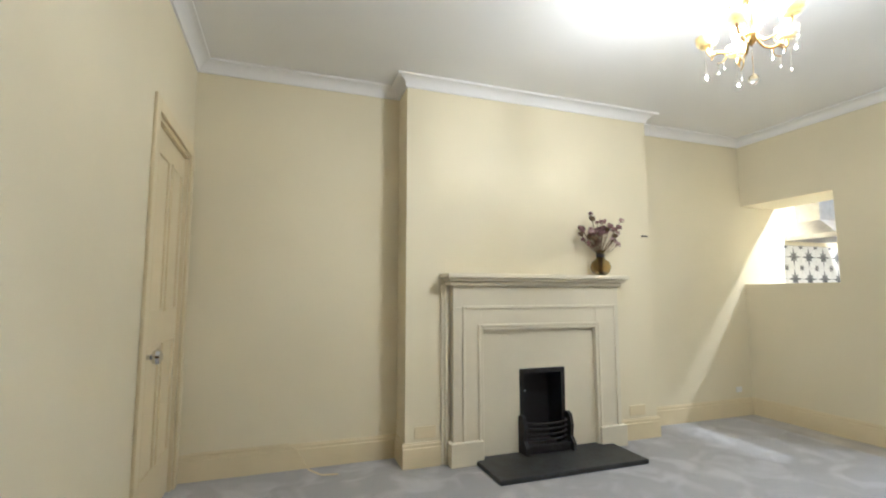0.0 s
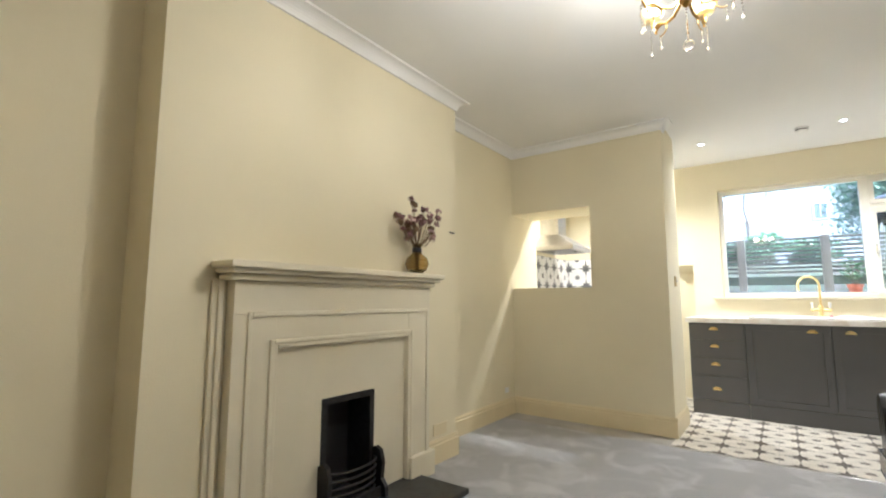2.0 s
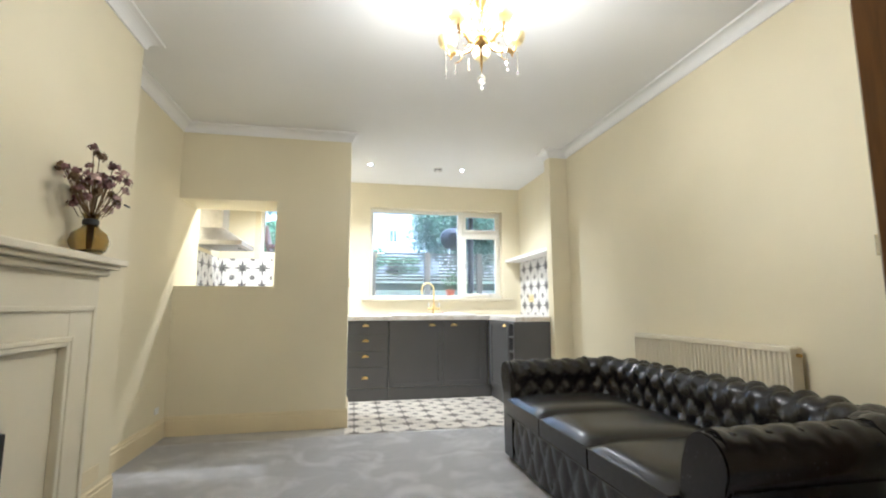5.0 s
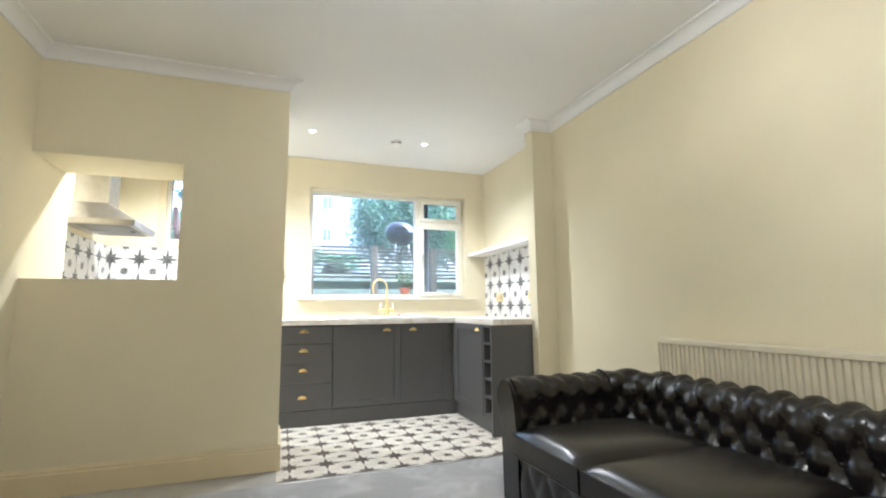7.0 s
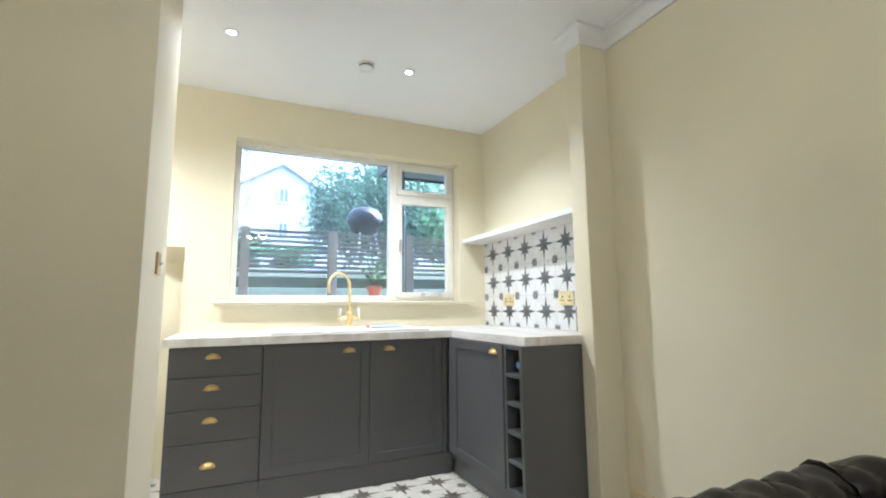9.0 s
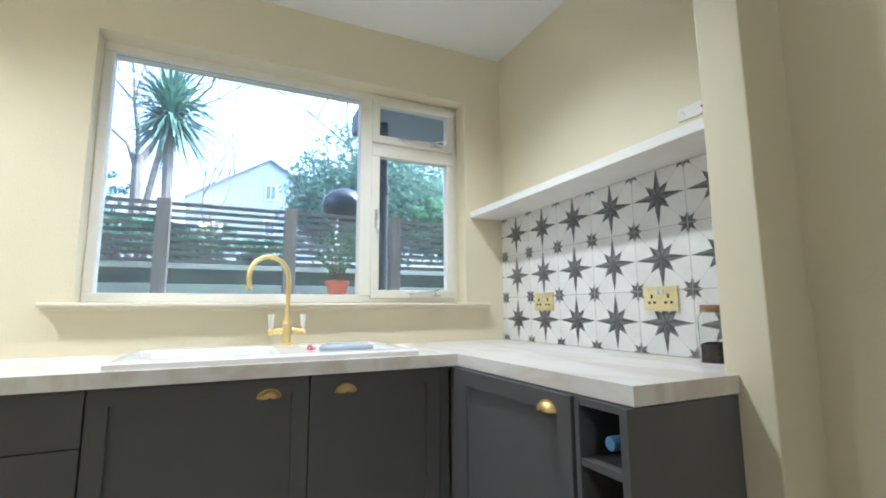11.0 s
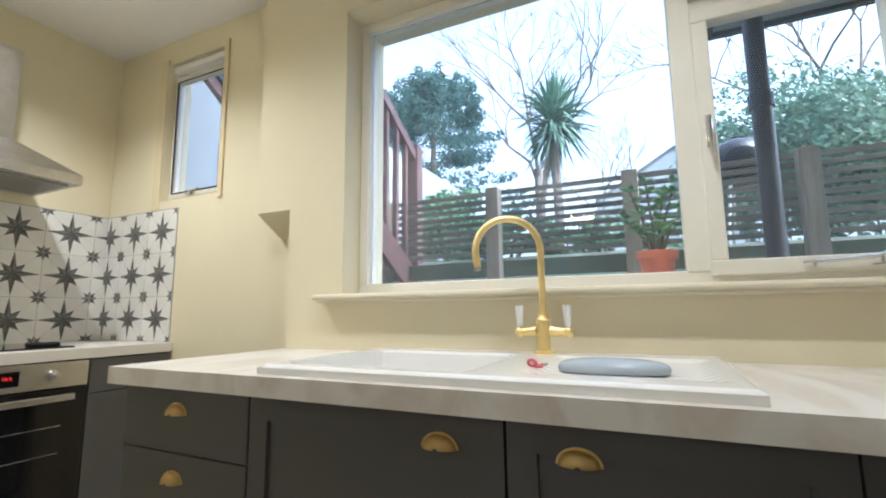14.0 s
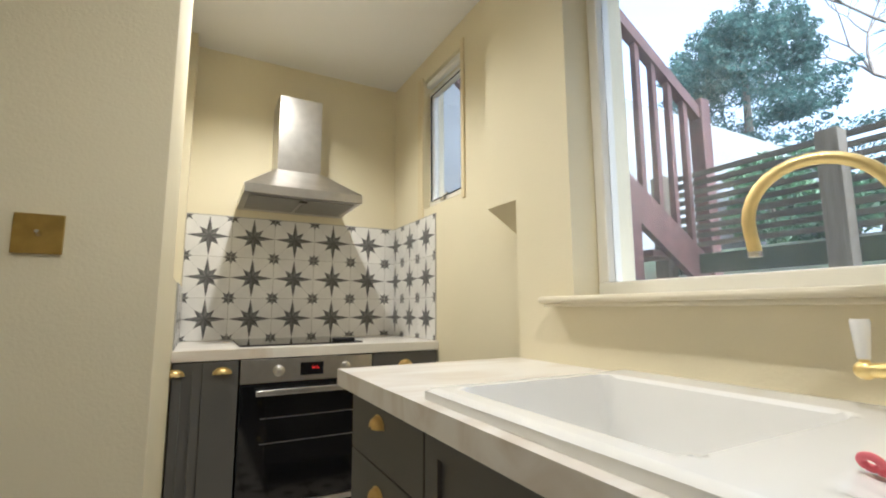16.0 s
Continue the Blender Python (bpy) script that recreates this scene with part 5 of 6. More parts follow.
# jar on the worktop
jar = thing("storage_jar", (4.42, -0.30, WT), "clear glass jar half full of dark tea", "jar")
JP = [(0, 0), (0.038, 0), (0.042, 0.006), (0.042, 0.14), (0.034, 0.155), (0.034, 0.168)]
part("glass", lathe(bmesh.new(), JP + [(0.031, 0.168), (0.031, 0.152), (0.039, 0.138), (0.039, 0.006), (0, 0.005)]), M_JAR, jar, "", True)
part("contents", lathe(bmesh.new(), [(0, 0.006), (0.038, 0.006), (0.038, 0.060), (0.02, 0.068), (0, 0.066)]), M_SEEDS, jar)
part("stopper", lathe(bmesh.new(), [(0, 0.155), (0.030, 0.155), (0.034, 0.178), (0, 0.178)]), M_CORK, jar, "cork stopper", True)

# bottle in the wine rack
bot = thing("water_bottle", (4.35, 0.05, 0.79), "dark plastic bottle with a pale blue cap lying in the rack", "bottle")
bm = lathe(bmesh.new(), [(0, -0.16), (0.040, -0.16), (0.043, -0.15), (0.043, 0.02), (0.036, 0.06), (0.017, 0.095), (0.015, 0.12), (0, 0.12)], seg=20)
bmesh.ops.rotate(bm, verts=bm.verts, matrix=Matrix.Rotation(radians(-90), 3, "X"))
part("body", bm, M_BOTTLE, bot, "", True)
bm = lathe(bmesh.new(), [(0, 0.108), (0.0165, 0.108), (0.017, 0.142), (0.015, 0.146), (0, 0.146)], seg=20)
bmesh.ops.rotate(bm, verts=bm.verts, matrix=Matrix.Rotation(radians(-90), 3, "X"))
part("cap", bm, M_BLUECAP, bot, "pale blue screw cap", True)
for o in bot.children:
    o.location = (0, 0.012, -0.023)

# jade plant on the outer sill
POT = (6.005, 0.505)
pot = thing("plant_pot", (*POT, 1.1425), "small terracotta plant pot on the outer window sill", "pot")
part("body", lathe(bmesh.new(), [(0, 0), (0.044, 0), (0.056, 0.076), (0.063, 0.076), (0.065, 0.102), (0.058, 0.102), (0.056, 0.088), (0, 0.086)]), M_TERRA, pot, "", True)
jade = thing("jade_plant", (*POT, 1.228), "small green jade plant with fleshy leaves", "plant")
rng = random.Random(11)


def jade_leaf(c, d, length, width):
    """One thick oval leaf growing from c along d."""
    side_v = d.cross(Vector((0, 0, 1))).normalized() if abs(d.z) < 0.95 else Vector((1, 0, 0))
    up_v = side_v.cross(d)
    bm = bmesh.new()
    ring = [c, c + d * length * 0.3 + side_v * width * 0.8, c + d * length * 0.7 + side_v * width, c + d * length, c + d * length * 0.7 - side_v * width, c + d * length * 0.3 - side_v * width * 0.8]
    tops = [bm.verts.new(p + up_v * 0.003) for p in ring]
    lows = [bm.verts.new(p - up_v * 0.002) for p in ring]
    bm.faces.new(tops), bm.faces.new(lows[::-1])
    for q in range(6):
        bm.faces.new((tops[q], lows[q], lows[(q + 1) % 6], tops[(q + 1) % 6]))
    part("leaf", bm, M_LEAF, jade)


for ty, tz, tx in ((0.095, 0.14, 0.02), (0.07, 0.22, -0.03), (0.02, 0.26, 0.02), (-0.03, 0.20, -0.02), (-0.07, 0.25, 0.01), (-0.09, 0.15, -0.02), (0.04, 0.09, 0.03), (-0.02, 0.10, -0.04)):
    tip = Vector((tx, ty, tz))
    part("stem", tube(bmesh.new(), [(0, ty * 0.15, -0.002), tip * 0.45 + Vector((0, 0, 0.012)), tip], 0.0055, 6, 0.6), M_STEM, jade)
    for f, count in ((0.62, 3), (0.85, 4), (1.0, 5)):
        for k in range(count):
            a = 2 * math.pi * k / count + rng.uniform(-0.5, 0.5)
            d = Vector((math.cos(a), math.sin(a), rng.uniform(0.1, 0.9))).normalized()
            jade_leaf(tip * f, d, rng.uniform(0.030, 0.050), rng.uniform(0.009, 0.013))

# ---- garden ----
bm = bmesh.new()
stations = [(-1500, -0.35), (6.02, -0.35), (6.03, 0.75), (7.14, 0.75), (7.38, 0.75), (7.40, 1.18), (8.2, 1.45), (9.0, 1.62), (12, 1.85), (20, 2.2), (60, 2.6), (1500, 3)]
lo = [bm.verts.new((x, -1500, z)) for x, z in stations]
hi = [bm.verts.new((x, 1500, z)) for x, z in stations]
for k in range(len(stations) - 1):
    bm.faces.new((lo[k], lo[k + 1], hi[k + 1], hi[k]))
structure("ground", bm, M_GRASS, "sloping garden ground with soil and grass", "ground")
structure("wall_retaining", boxed(7.12, 7.38, -6, 6, 0.7, 1.20, 0.01), M_RENDER, "low white painted retaining wall under the fence", "wall")
structure("wall_garden", boxed(6.03, 14.0, 4.2, 4.4, 0.5, 3.65, 0.01), M_RENDER, "white rendered garden side wall", "wall")

# Unseen mass over the rooms, added to keep sky and sun off the garden.
structure("wall_upper_storey", boxed(-1.0, 6.02, -5.0, 4.0, 2.755, 8.6), M_RENDER, "unseen block above the rooms, added to shade the garden", "wall")
eave = thing("lean_to_eave", (6.03, 3.2, 2.4), "dark timber eave of a small lean-to roof beside the house", "eave")
part("roof", prism(bmesh.new(), [(0.0, 0.58), (0.72, 0.05), (0.72, 0.13), (0.0, 0.74)], "y", 0.0, 0.10), M_PIPE, eave)
part("rafter", prism(bmesh.new(), [(0.0, 0.49), (0.68, -0.01), (0.68, 0.07), (0.0, 0.575)], "y", 0.03, 0.08), M_REDWOOD, eave, "brown stained rafter")
part("gutter", tube(bmesh.new(), [(0.765, 0.0, 0.06), (0.765, 0.10, 0.058)], 0.045, 10), M_PIPE, eave, "dark plastic gutter", True)

fence = thing("fence", (7.25, 0, 1.20), "weathered horizontal slatted timber fence", "fence")
POSTS = [2.36, 1.49, 0.62, -0.25, -1.12, -2.0]
for y in POSTS:
    part("post", boxed(-0.045, 0.045, y - 0.045, y + 0.045, 0.0, 0.69, 0.004), M_FENCEPOST, fence)
rng = random.Random(2)
for a, b in zip(POSTS, POSTS[1:]):
    for k in range(9):
        z = 0.235 + 0.0525 * k
        part("slat", boxed(0.046, 0.066, b, a - 0.002, z + rng.uniform(-0.003, 0.003), z + 0.030, 0.002), M_FENCE, fence)
    part("gravel_board", boxed(0.046, 0.080, b, a - 0.002, 0.085, 0.195, 0.004), M_GREENBOARD, fence, "mossy green gravel board")

# kettle barbecue
bbq = thing("kettle_barbecue", (9.44, -0.30, 1.69), "black enamel kettle barbecue on legs behind the fence", "barbecue")
part("bowl", lathe(bmesh.new(), [(0, 0.52), (0.10, 0.53), (0.20, 0.58), (0.26, 0.66), (0.285, 0.76)]), M_BBQ, bbq, "", True)
part("lid", lathe(bmesh.new(), [(0.290, 0.755), (0.292, 0.78), (0.27, 0.87), (0.20, 0.95), (0.10, 0.99), (0, 1.0)]), M_BBQ, bbq, "domed black lid", True)
part("lid_handle", tube(bmesh.new(), [(0, -0.05, 0.985), (0, -0.05, 1.03), (0, 0.05, 1.03), (0, 0.05, 0.985)], 0.010, 8), M_DARK, bbq)
for k in range(3):
    a = 2 * math.pi * k / 3 + 0.3
    part("leg", cyl(bmesh.new(), (0.16 * math.cos(a), 0.16 * math.sin(a), 0.56), (0.27 * math.cos(a), 0.27 * math.sin(a), -0.06), 0.013), M_STEEL, bbq)

# black post and grey soffit beside the window
pipe = thing("downpipe", (6.72, 0.03, 0.75), "black painted iron post outside the window", "pipe")
part("pipe", cyl(bmesh.new(), (0, 0, 0), (0, 0, 1.75), 0.042, seg=20), M_PIPE, pipe, "", True)
part("collar", cyl(bmesh.new(), (0, 0, 1.2), (0, 0, 1.26), 0.052, seg=20), M_PIPE, pipe)
balcony = thing("balcony_deck", (6.02, 0, 2.50), "grey soffit of a small balcony above the window", "balcony")
part("soffit", boxed(0.0, 0.95, -2.4, 0.16, 0.0, 0.08, 0.003), M_SOFFIT, balcony)
part("fascia", boxed(0.95, 0.99, -2.4, 0.20, -0.02, 0.14, 0.003), M_PIPE, balcony, "dark fascia board")
part("edge_beam", boxed(0.0, 0.95, 0.16, 0.20, -0.02, 0.14, 0.003), M_PIPE, balcony, "dark edge beam")

# red-brown outdoor stair
stair = thing("garden_stair", (7.42, 2.22, 1.2), "red-brown stained timber outdoor stair rising to the house", "stair", turn=90)
RISE, RUN = 0.66, 1.12
for k in range(5):
    y = 0.02 + 0.215 * k
    part("tread", boxed(0.0, 0.70, y, y + 0.24, 0.02 + 0.225 * RISE * k, 0.06 + 0.225 * RISE * k, 0.004), M_REDWOOD, stair)
for x in (-0.04, 0.70):
    bm = prism(bmesh.new(), [(0.0, -0.06), (0.0, 0.16), (RUN, 0.16 + RUN * RISE), (RUN, -0.06 + RUN * RISE)], "x", x, x + 0.04)
    part("stringer", bm, M_REDWOOD, stair)
part("newel_post", boxed(-0.065, 0.025, -0.06, 0.03, -0.02, 1.17, 0.008), M_REDWOOD, stair)
bm = prism(bmesh.new(), [(0.0, 1.02), (0.0, 1.10), (RUN, 1.10 + RUN * RISE), (RUN, 1.02 + RUN * RISE)], "x", -0.05, 0.01)
part("handrail", bm, M_REDWOOD, stair)
for k in range(7):
    y = 0.15 + 0.135 * k
    part("baluster", boxed(-0.037, -0.003, y - 0.017, y + 0.017, 0.13 + y * RISE, 1.04 + y * RISE), M_REDWOOD, stair)
part("leg_post", boxed(-0.05, 0.03, 0.62, 0.70, -0.45, 0.55), M_REDWOOD, stair)

# far house with a gable
house = thing("neighbour_house", (34, -1.2, 2.3), "pale rendered gabled house beyond the garden", "house")
bm = prism(bmesh.new(), [(-3.4, -1), (4.8, -1), (4.8, 5.6), (0.2, 8.4), (-3.4, 6.2)], "x", 0, 9)
part("wall", bm, M_HOUSE, house)
bm = bmesh.new()
for y1, z1 in ((4.9, 5.54), (-3.5, 6.13)):
    prism(bm, [(0.2, 8.50), (y1, z1 + 0.08), (y1, z1), (0.2, 8.41)], "x", -0.12, 9.2)
part("roof", bm, M_ROOF, house, "pale grey slate roof")
for y, z in ((0.1, 6.3), (0.1, 4.0)):
    w = part("window", boxed(-0.06, 0.0, y - 0.34, y + 0.34, z - 0.5, z + 0.5), M_WHITE, house)
    for yy in (y - 0.28, y + 0.02):
        part("pane", boxed(-0.08, -0.055, yy, yy + 0.26, z - 0.44, z + 0.44), M_PANE_FAR, w)


def leaf_cloud(bm, rng, centre, radii, count, size, rise=0.0):
    """Many small leaf blades scattered in an uneven clump."""
    cx, cy, cz = centre
    for _ in range(count):
        d = Vector((rng.gauss(0, 1), rng.gauss(0, 1), rng.gauss(0, 1))).normalized() * rng.uniform(0.45, 1.0)
        c = Vector((cx + d.x * radii[0], cy + d.y * radii[1], cz + d.z * radii[2]))
        n = Vector((rng.gauss(0, 1), rng.gauss(0, 1), rng.gauss(0, 1) + rise)).normalized()
        s = n.orthogonal().normalized() * size * rng.uniform(0.6, 1.3)
        t_ = n.cross(s) * rng.uniform(0.35, 0.6)
        bm.faces.new([bm.verts.new(c + s), bm.verts.new(c + t_), bm.verts.new(c - s), bm.verts.new(c - t_)])


def branches(bm, rng, p, d, length, r, depth, tips, spread=0.6):
    q = p + d * length
    mid = (p + q) / 2 + Vector((rng.gauss(0, 0.05), rng.gauss(0, 0.05), 0.03)) * length
    tube(bm, [p, mid, q], r, 5 if depth > 1 else 4, 0.65)
    if depth == 0:
        tips.append(q)
        return
    for _ in range(rng.choice((2, 3, 3))):
        nd = (d + Vector((rng.gauss(0, spread), rng.gauss(0, spread), rng.gauss(0.12, spread * 0.6)))).normalized()
        branches(bm, rng, q, nd, length * rng.uniform(0.62, 0.85), r * 0.6, depth - 1, tips, spread)


def bare_tree(at, height, seed, label):
    rng = random.Random(seed)
    ob = thing("bare_tree", at, label, "tree")
    bm, tips = bmesh.new(), []
    tube(bm, [(0, 0, -0.3), (0.05, 0.03, height * 0.2), (0, 0.05, height * 0.38)], height * 0.020, 8, 0.75)
    part("trunk", bm, M_BARK, ob)
    bm = bmesh.new()
    for k in range(4):
        a = 2 * math.pi * k / 4 + rng.uniform(-0.4, 0.4)
        branches(bm, rng, Vector((0, 0.05, height * (0.30 + 0.02 * k))), Vector((math.cos(a) * 0.6, math.sin(a) * 0.6, 0.9)).normalized(), height * 0.20, height * 0.0068, 5, tips, 0.42)
    part("limbs", bm, M_BARK, ob, "bare twiggy branches")
    return ob


bare_tree((16.0, 3.1, 1.9), 7.6, 3, "leafless winter tree behind the cordyline")
bare_tree((22.0, 1.9, 2.1), 6.0, 8, "leafless winter tree in the distance")
bare_tree((19.0, -3.6, 2.1), 9.5, 5, "leafless winter tree behind the shrubs")

# cordyline: two bare stems, dense head of strap leaves
palm = thing("cordyline_palm", (13.6, 2.25, 1.85), "tall cordyline palm with a spiky head of leaves", "palm tree")
rng = random.Random(21)
part("trunk", tube(bmesh.new(), [(0, 0, -0.3), (0.03, -0.03, 1.2), (0, 0.0, 2.3), (0, 0, 3.1)], 0.11, 8, 0.75), M_BARK, palm)
part("trunk", tube(bmesh.new(), [(0, 0.35, -0.3), (0, 0.38, 0.8), (0, 0.22, 1.9), (0, 0.1, 2.6)], 0.07, 8, 0.75), M_BARK, palm)
bm = bmesh.new()
for k in range(420):
    a, el = rng.uniform(0, 2 * math.pi), rng.uniform(-1.15, 1.5)
    L = rng.uniform(0.75, 1.15)
    d = Vector((math.cos(a) * math.cos(el), math.sin(a) * math.cos(el), math.sin(el)))
    base = Vector((0, 0, 3.15 + rng.uniform(-0.25, 0.25)))
    s = d.cross(Vector((0, 0, 1))).normalized() * 0.028
    droop = Vector((0, 0, -0.20 * L * math.cos(el)))
    v = [base + s * 0.5, base - s * 0.5, base + d * L * 0.55 - s, base + d * L * 0.55 + s, base + d * L + droop]
    v = [bm.verts.new(p) for p in v]
    bm.faces.new((v[0], v[1], v[2], v[3]))
    bm.faces.new((v[3], v[2], v[4]))
part("crown", bm, M_PALM, palm, "spiky blue-green strap leaves")

# conifer
con = thing("conifer", (15.5, 6.0, 2.0), "broad blue-green conifer tree", "tree")
rng = random.Random(31)
part("trunk", tube(bmesh.new(), [(0, 0, -0.3), (0, 0, 2.5), (0, 0, 5.4)], 0.18, 8, 0.2), M_BARK, con)
bm = bmesh.new()
for k in range(170):
    f = rng.random() ** 0.8
    z = 0.5 + 5.0 * f
    reach = 2.2 * (1 - f) ** 0.6 + 0.25
    a = rng.uniform(0, 2 * math.pi)
    r = reach * rng.uniform(0.45, 1.1)
    leaf_cloud(bm, rng, (r * math.cos(a), r * math.sin(a), z + rng.uniform(-0.1, 0.2)), (0.52, 0.52, 0.13), 230, 0.045, 0.8)
    for out, up, size in ((0.30, 0.10, 0.24), (0.52, 0.22, 0.14)):
        leaf_cloud(bm, rng, ((r + out) * math.cos(a), (r + out) * math.sin(a), z + up), (size, size, 0.09), 60, 0.042, 0.5)
for y, z in ((-1.0, 5.25), (-0.75, 4.9), (0.0, 5.4), (0.35, 5.0), (1.3, 5.0), (1.6, 5.3), (1.45, 4.4), (-1.3, 4.3)):
    leaf_cloud(bm, rng, (rng.uniform(-0.3, 0.3), y, z), (0.30, 0.26, 0.55), 420, 0.06, 0.5)
part("crown", bm, M_CONIFER, con, "dense needle foliage in layers")


def shrub(at, radii, clumps, seed, label, mat=M_HEDGE, size=0.065, per=160):
    rng = random.Random(seed)
    ob = thing("shrub", at, label, "shrub")
    bm = bmesh.new()
    for k in range(5):
        a = rng.uniform(0, 6.28)
        tube(bm, [(0, 0, -0.2), (radii[0] * 0.3 * math.cos(a), radii[1] * 0.3 * math.sin(a), radii[2] * 0.8)], 0.03, 5, 0.5)
    part("stems", bm, M_BARK, ob)
    bm = bmesh.new()
    for k in range(clumps):
        d = Vector((rng.gauss(0, 1), rng.gauss(0, 1), rng.gauss(0, 0.7))).normalized() * rng.uniform(0.4, 1)
        leaf_cloud(bm, rng, (d.x * radii[0], d.y * radii[1], radii[2] * (0.85 + 0.75 * d.z)), [r * rng.uniform(0.20, 0.34) for r in radii], per, size, 0.4)
    part("crown", bm, mat, ob, "leafy green foliage")
    return ob


shrub((11.2, 3.4, 1.75), (0.9, 0.8, 0.75), 26, 41, "rounded evergreen shrub by the garden wall")
shrub((13.0, 4.9, 1.85), (1.2, 1.4, 1.1), 26, 42, "tall ivy shrub under the conifer")
shrub((14.6, -2.3, 1.9), (1.7, 2.25, 2.15), 190, 43, "tall grey-green evergreen shrub behind the barbecue", M_HAZY_LEAF, 0.06, 190)
shrub((10.6, -2.6, 1.7), (0.8, 0.9, 0.9), 26, 44, "pale green shrub behind the fence")
shrub((12.5, 1.2, 1.8), (0.8, 1.1, 0.45), 20, 45, "low shrub at the cordyline's foot")
shrub((9.2, 2.0, 1.62), (0.6, 0.9, 0.28), 16, 46, "low planting behind the fence", size=0.05)

# cable on the side wall, seen through the small window
bm = tube(bmesh.new(), [(6.62, 4.19, 1.2), (6.60, 4.185, 1.9), (6.66, 4.185, 2.4), (6.62, 4.185, 2.9), (6.70, 4.19, 3.4)], 0.009, 6)
tagged(part("wall_cable", bm, M_PIPE, None, "", True), "thin dark cable hanging on the garden wall", "cable")

# ---- tiles ----
P = 0.232


def tile_mesh(name, w, h, star_mats, x0=0.0, y0=0.0):
    """One tile lying in the plane z, cut to the window x0..x0+w, y0..y0+h of the full square, with the eight-pointed star and quarter stars printed on it."""
    bm = bmesh.new()
    g = 0.0014
    box(bm, x0 + g, x0 + w - g, y0 + g, y0 + h - g, 0.0, 0.0068, 0.0)
    c = P / 2

    def fan(cx, cy, tips, mats_):
        cv = (cx, cy, 0.0072)
        for k in range(len(tips) - 1):
            tri = [bm.verts.new(cv), bm.verts.new((*tips[k], 0.0072)), bm.verts.new((*tips[k + 1], 0.0072))]
            f = bm.faces.new(tri)
            f.material_index = mats_[k % 2]
    def pt(cx, cy, r, deg):
        return (cx + r * math.cos(radians(deg)), cy + r * math.sin(radians(deg)))
    tips = []
    for k in range(17):
        deg = k * 22.5
        r = 0.113 if k % 4 == 0 else (0.070 if k % 2 == 0 else 0.036)
        tips.append(pt(c, c, r, deg))
    fan(c, c, tips, (1, 2))
    for cx, cy, start in ((0, 0, 0), (P, 0, 90), (P, P, 180), (0, P, 270)):
        tips = []
        for k in range(5):
            r = 0.043 if k % 2 == 0 else 0.022
            tips.append(pt(cx, cy, r, start + 22.5 * k))
        fan(cx, cy, tips, (1, 2))
    for deg in (45, 135, 225, 315):
        a, b = pt(c, c, 0.070, deg), pt(c, c, 0.164 - 0.043, deg)
        n = (math.cos(radians(deg + 90)) * 0.0006, math.sin(radians(deg + 90)) * 0.0006)
        f = bm.faces.new([bm.verts.new((*q, 0.0072)) for q in ((a[0] + n[0], a[1] + n[1]), (b[0] + n[0], b[1] + n[1]), (b[0] - n[0], b[1] - n[1]), (a[0] - n[0], a[1] - n[1]))])
        f.material_index = 3
    bmesh.ops.bisect_plane(bm, geom=bm.verts[:] + bm.edges[:] + bm.faces[:], plane_co=(x0 + w - g, 0, 0), plane_no=(1, 0, 0), clear_outer=True)
    bmesh.ops.bisect_plane(bm, geom=bm.verts[:] + bm.edges[:] + bm.faces[:], plane_co=(x0 + g, 0, 0), plane_no=(-1, 0, 0), clear_outer=True)
    bmesh.ops.bisect_plane(bm, geom=bm.verts[:] + bm.edges[:] + bm.faces[:], plane_co=(0, y0 + h - g, 0), plane_no=(0, 1, 0), clear_outer=True)
    bmesh.ops.bisect_plane(bm, geom=bm.verts[:] + bm.edges[:] + bm.faces[:], plane_co=(0, y0 + g, 0), plane_no=(0, -1, 0), clear_outer=True)
    return mesh_of(name, bm, star_mats)


TILES = {}


def tile_field(parent, m, width, height, mats, key, u0=0.0, v0=0.0):
    """Lays tiles over width x height in the plane of m (its x and y); u0, v0 shift the pattern."""
    k0, k1 = math.floor(u0 / P), math.ceil((u0 + width) / P - 1e-6)
    j0, j1 = math.floor(v0 / P), math.ceil((v0 + height) / P - 1e-6)
    for k in range(k0, k1):
        for j in range(j0, j1):
            a0, a1 = max(u0, k * P) - k * P, min(u0 + width, (k + 1) * P) - k * P
            b0, b1 = max(v0, j * P) - j * P, min(v0 + height, (j + 1) * P) - j * P
            if a1 - a0 < 0.012 or b1 - b0 < 0.012:
                continue
            code = (key, round(a0, 3), round(a1, 3), round(b0, 3), round(b1, 3))
            if code not in TILES:
                TILES[code] = tile_mesh("tile", a1 - a0, b1 - b0, mats, a0, b0)
            ob = new("tile", TILES[code])
            ob.parent = parent
            ob.matrix_local = m @ Matrix.Translation((k * P - u0, j * P - v0, 0))


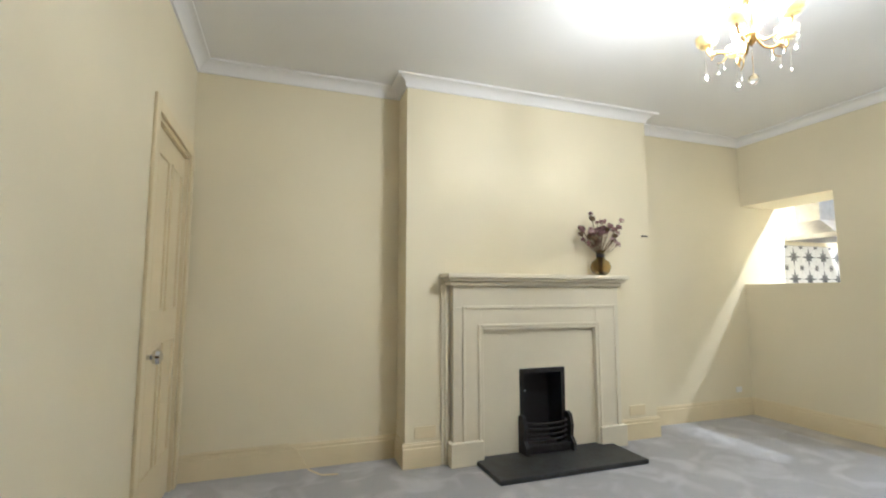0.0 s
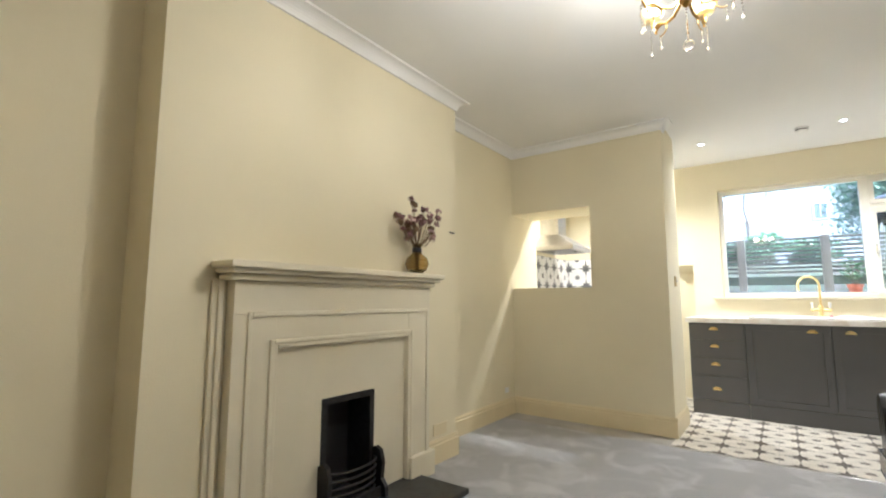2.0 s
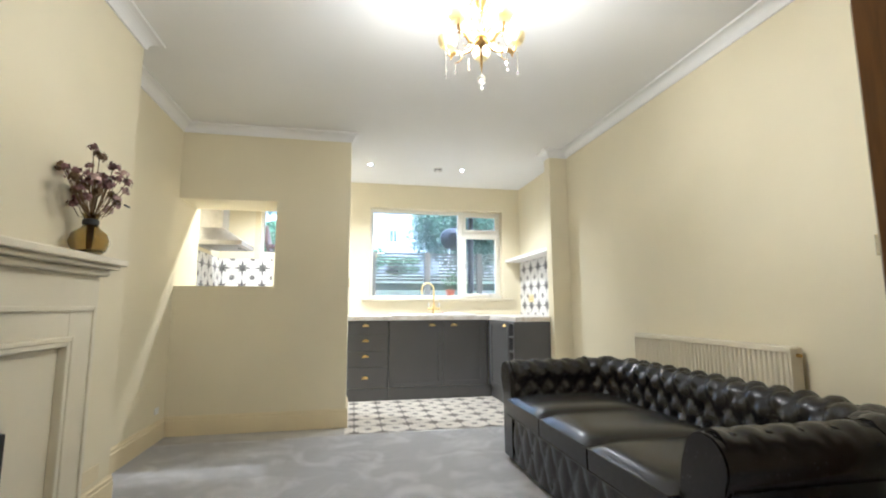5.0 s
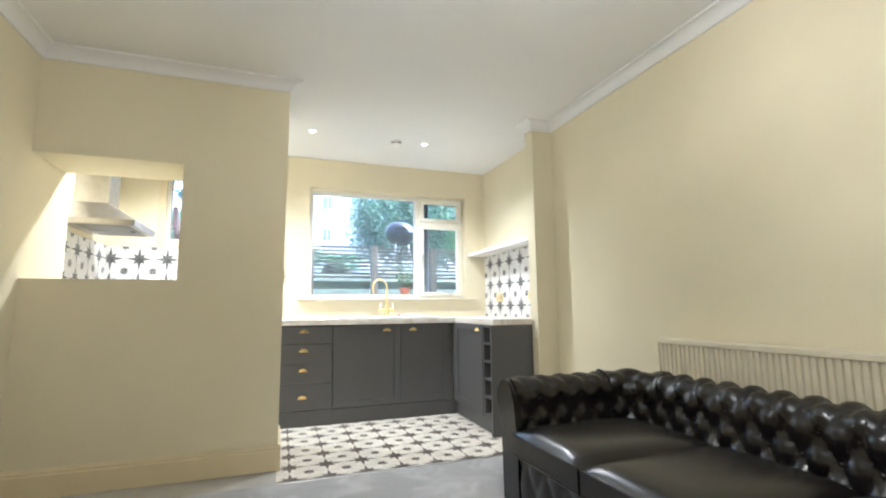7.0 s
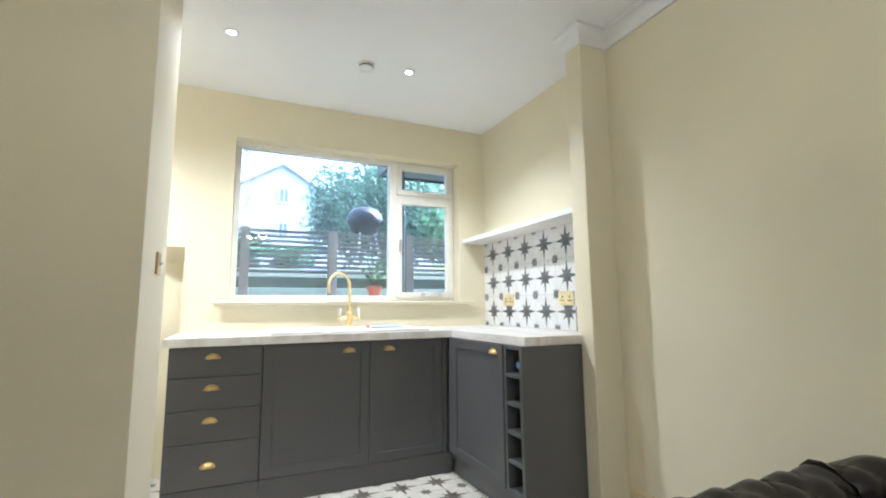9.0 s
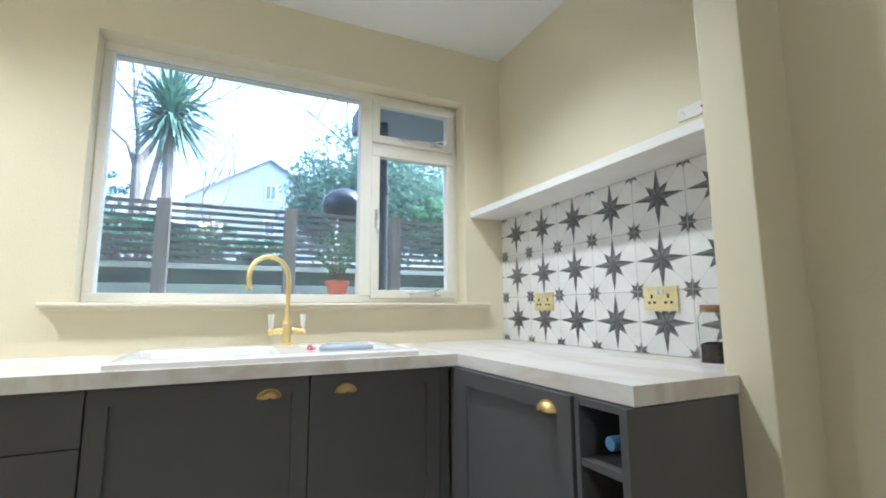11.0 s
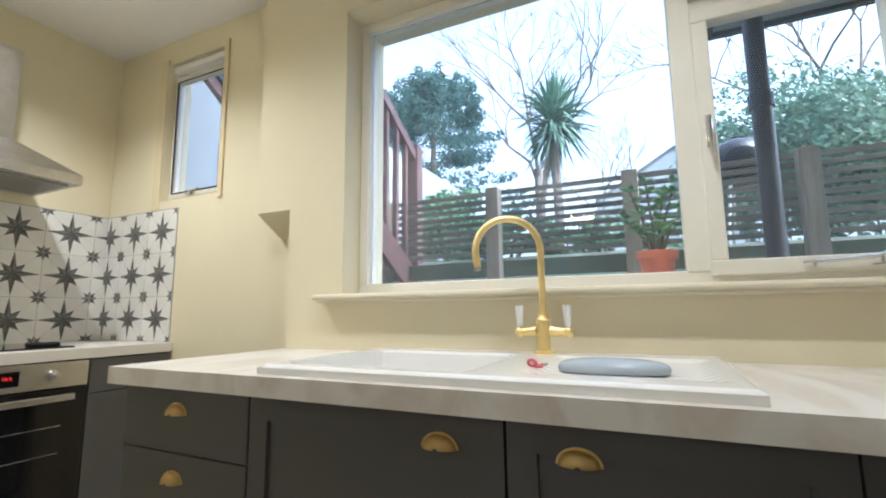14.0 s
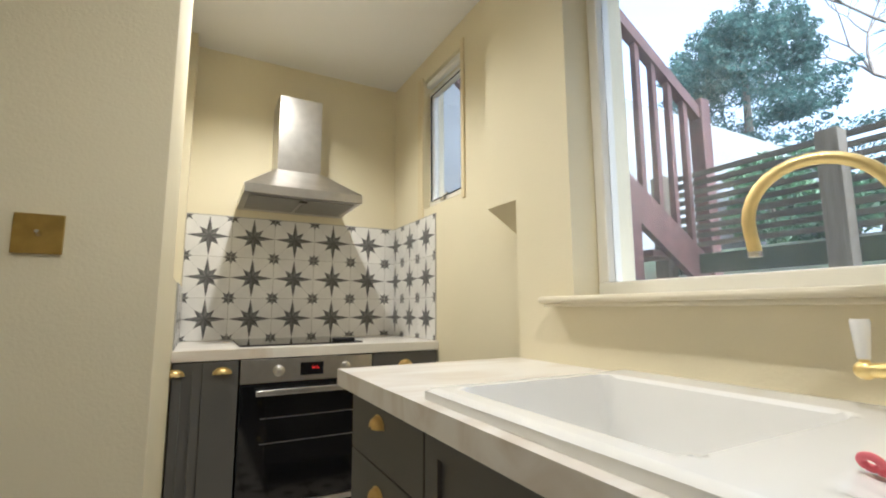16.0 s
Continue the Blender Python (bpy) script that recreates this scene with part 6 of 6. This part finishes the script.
WALLSET = [M_TILE, M_STAR, M_STAR2, M_HAIRLINE]
FLOORSET = [M_TILE_FLOOR, M_STARF, M_STARF, M_HAIRLINE]


def plane_of(origin, ux, uy):
    ux, uy = Vector(ux), Vector(uy)
    uz = ux.cross(uy)
    return Matrix.Translation(origin) @ Matrix((ux, uy, uz)).transposed().to_4x4()


def splash(name, origin, ux, width, height, label, u0, v0):
    """Grout bed with tiles on it."""
    m = plane_of(origin, ux, (0, 0, 1))
    bm = boxed(0, width, 0, height, 0.0005, 0.006)
    ob = tagged(part(name, bm, M_GROUT, None), label, "tiles", "", "structure")
    ob.matrix_world = m
    tile_field(ob, Matrix.Identity(4), width, height, WALLSET, "wall", u0, v0)
    return ob


splash("splashback_1", (XK - 0.001, YT, WT + 0.001), (-1, 0, 0), XK - 4.292, 0.683, "white tiles with charcoal star pattern", -0.033, 0.0)
splash("splashback_2", (XPB + 0.001, YH, WT + 0.001), (1, 0, 0), XR - XPB - 0.002, 0.70, "white tiles with charcoal star pattern behind the hob", 0.0, 0.0)
splash("splashback_3", (XR, YH - 0.009, WT + 0.001), (0, -1, 0), 0.611, 0.70, "white tiles with charcoal star pattern by the small window", P * 3 - 0.611, 0.0)
splash("splashback_4", (XPB, 2.80, WT + 0.001), (0, 1, 0), 0.59, 0.284, "white tiles with charcoal star pattern on the partition", 0.0, 0.0)
bm = boxed(3.85, XR + 0.1, YT - 0.1, YH + 0.1, -0.12, -0.0035)
kfloor = structure("floor_kitchen", bm, M_GROUT, "ivory floor tiles with brown star pattern", "tiled floor")
tile_field(kfloor, Matrix.Translation((3.853, -0.40, -0.0075)), 5.15 - 3.853, 1.845 + 0.40, FLOORSET, "floor", 0.09, 0.04)
tile_field(kfloor, Matrix.Translation((XPB, 1.848, -0.0075)), XR - XPB, 2.86 - 1.848, FLOORSET, "floor", 0.07, 0.10)
structure("trim_threshold", boxed(3.835, 3.853, YR, YK, -0.01, 0.004, 0.002), M_STEEL, "thin metal carpet threshold strip", "threshold")
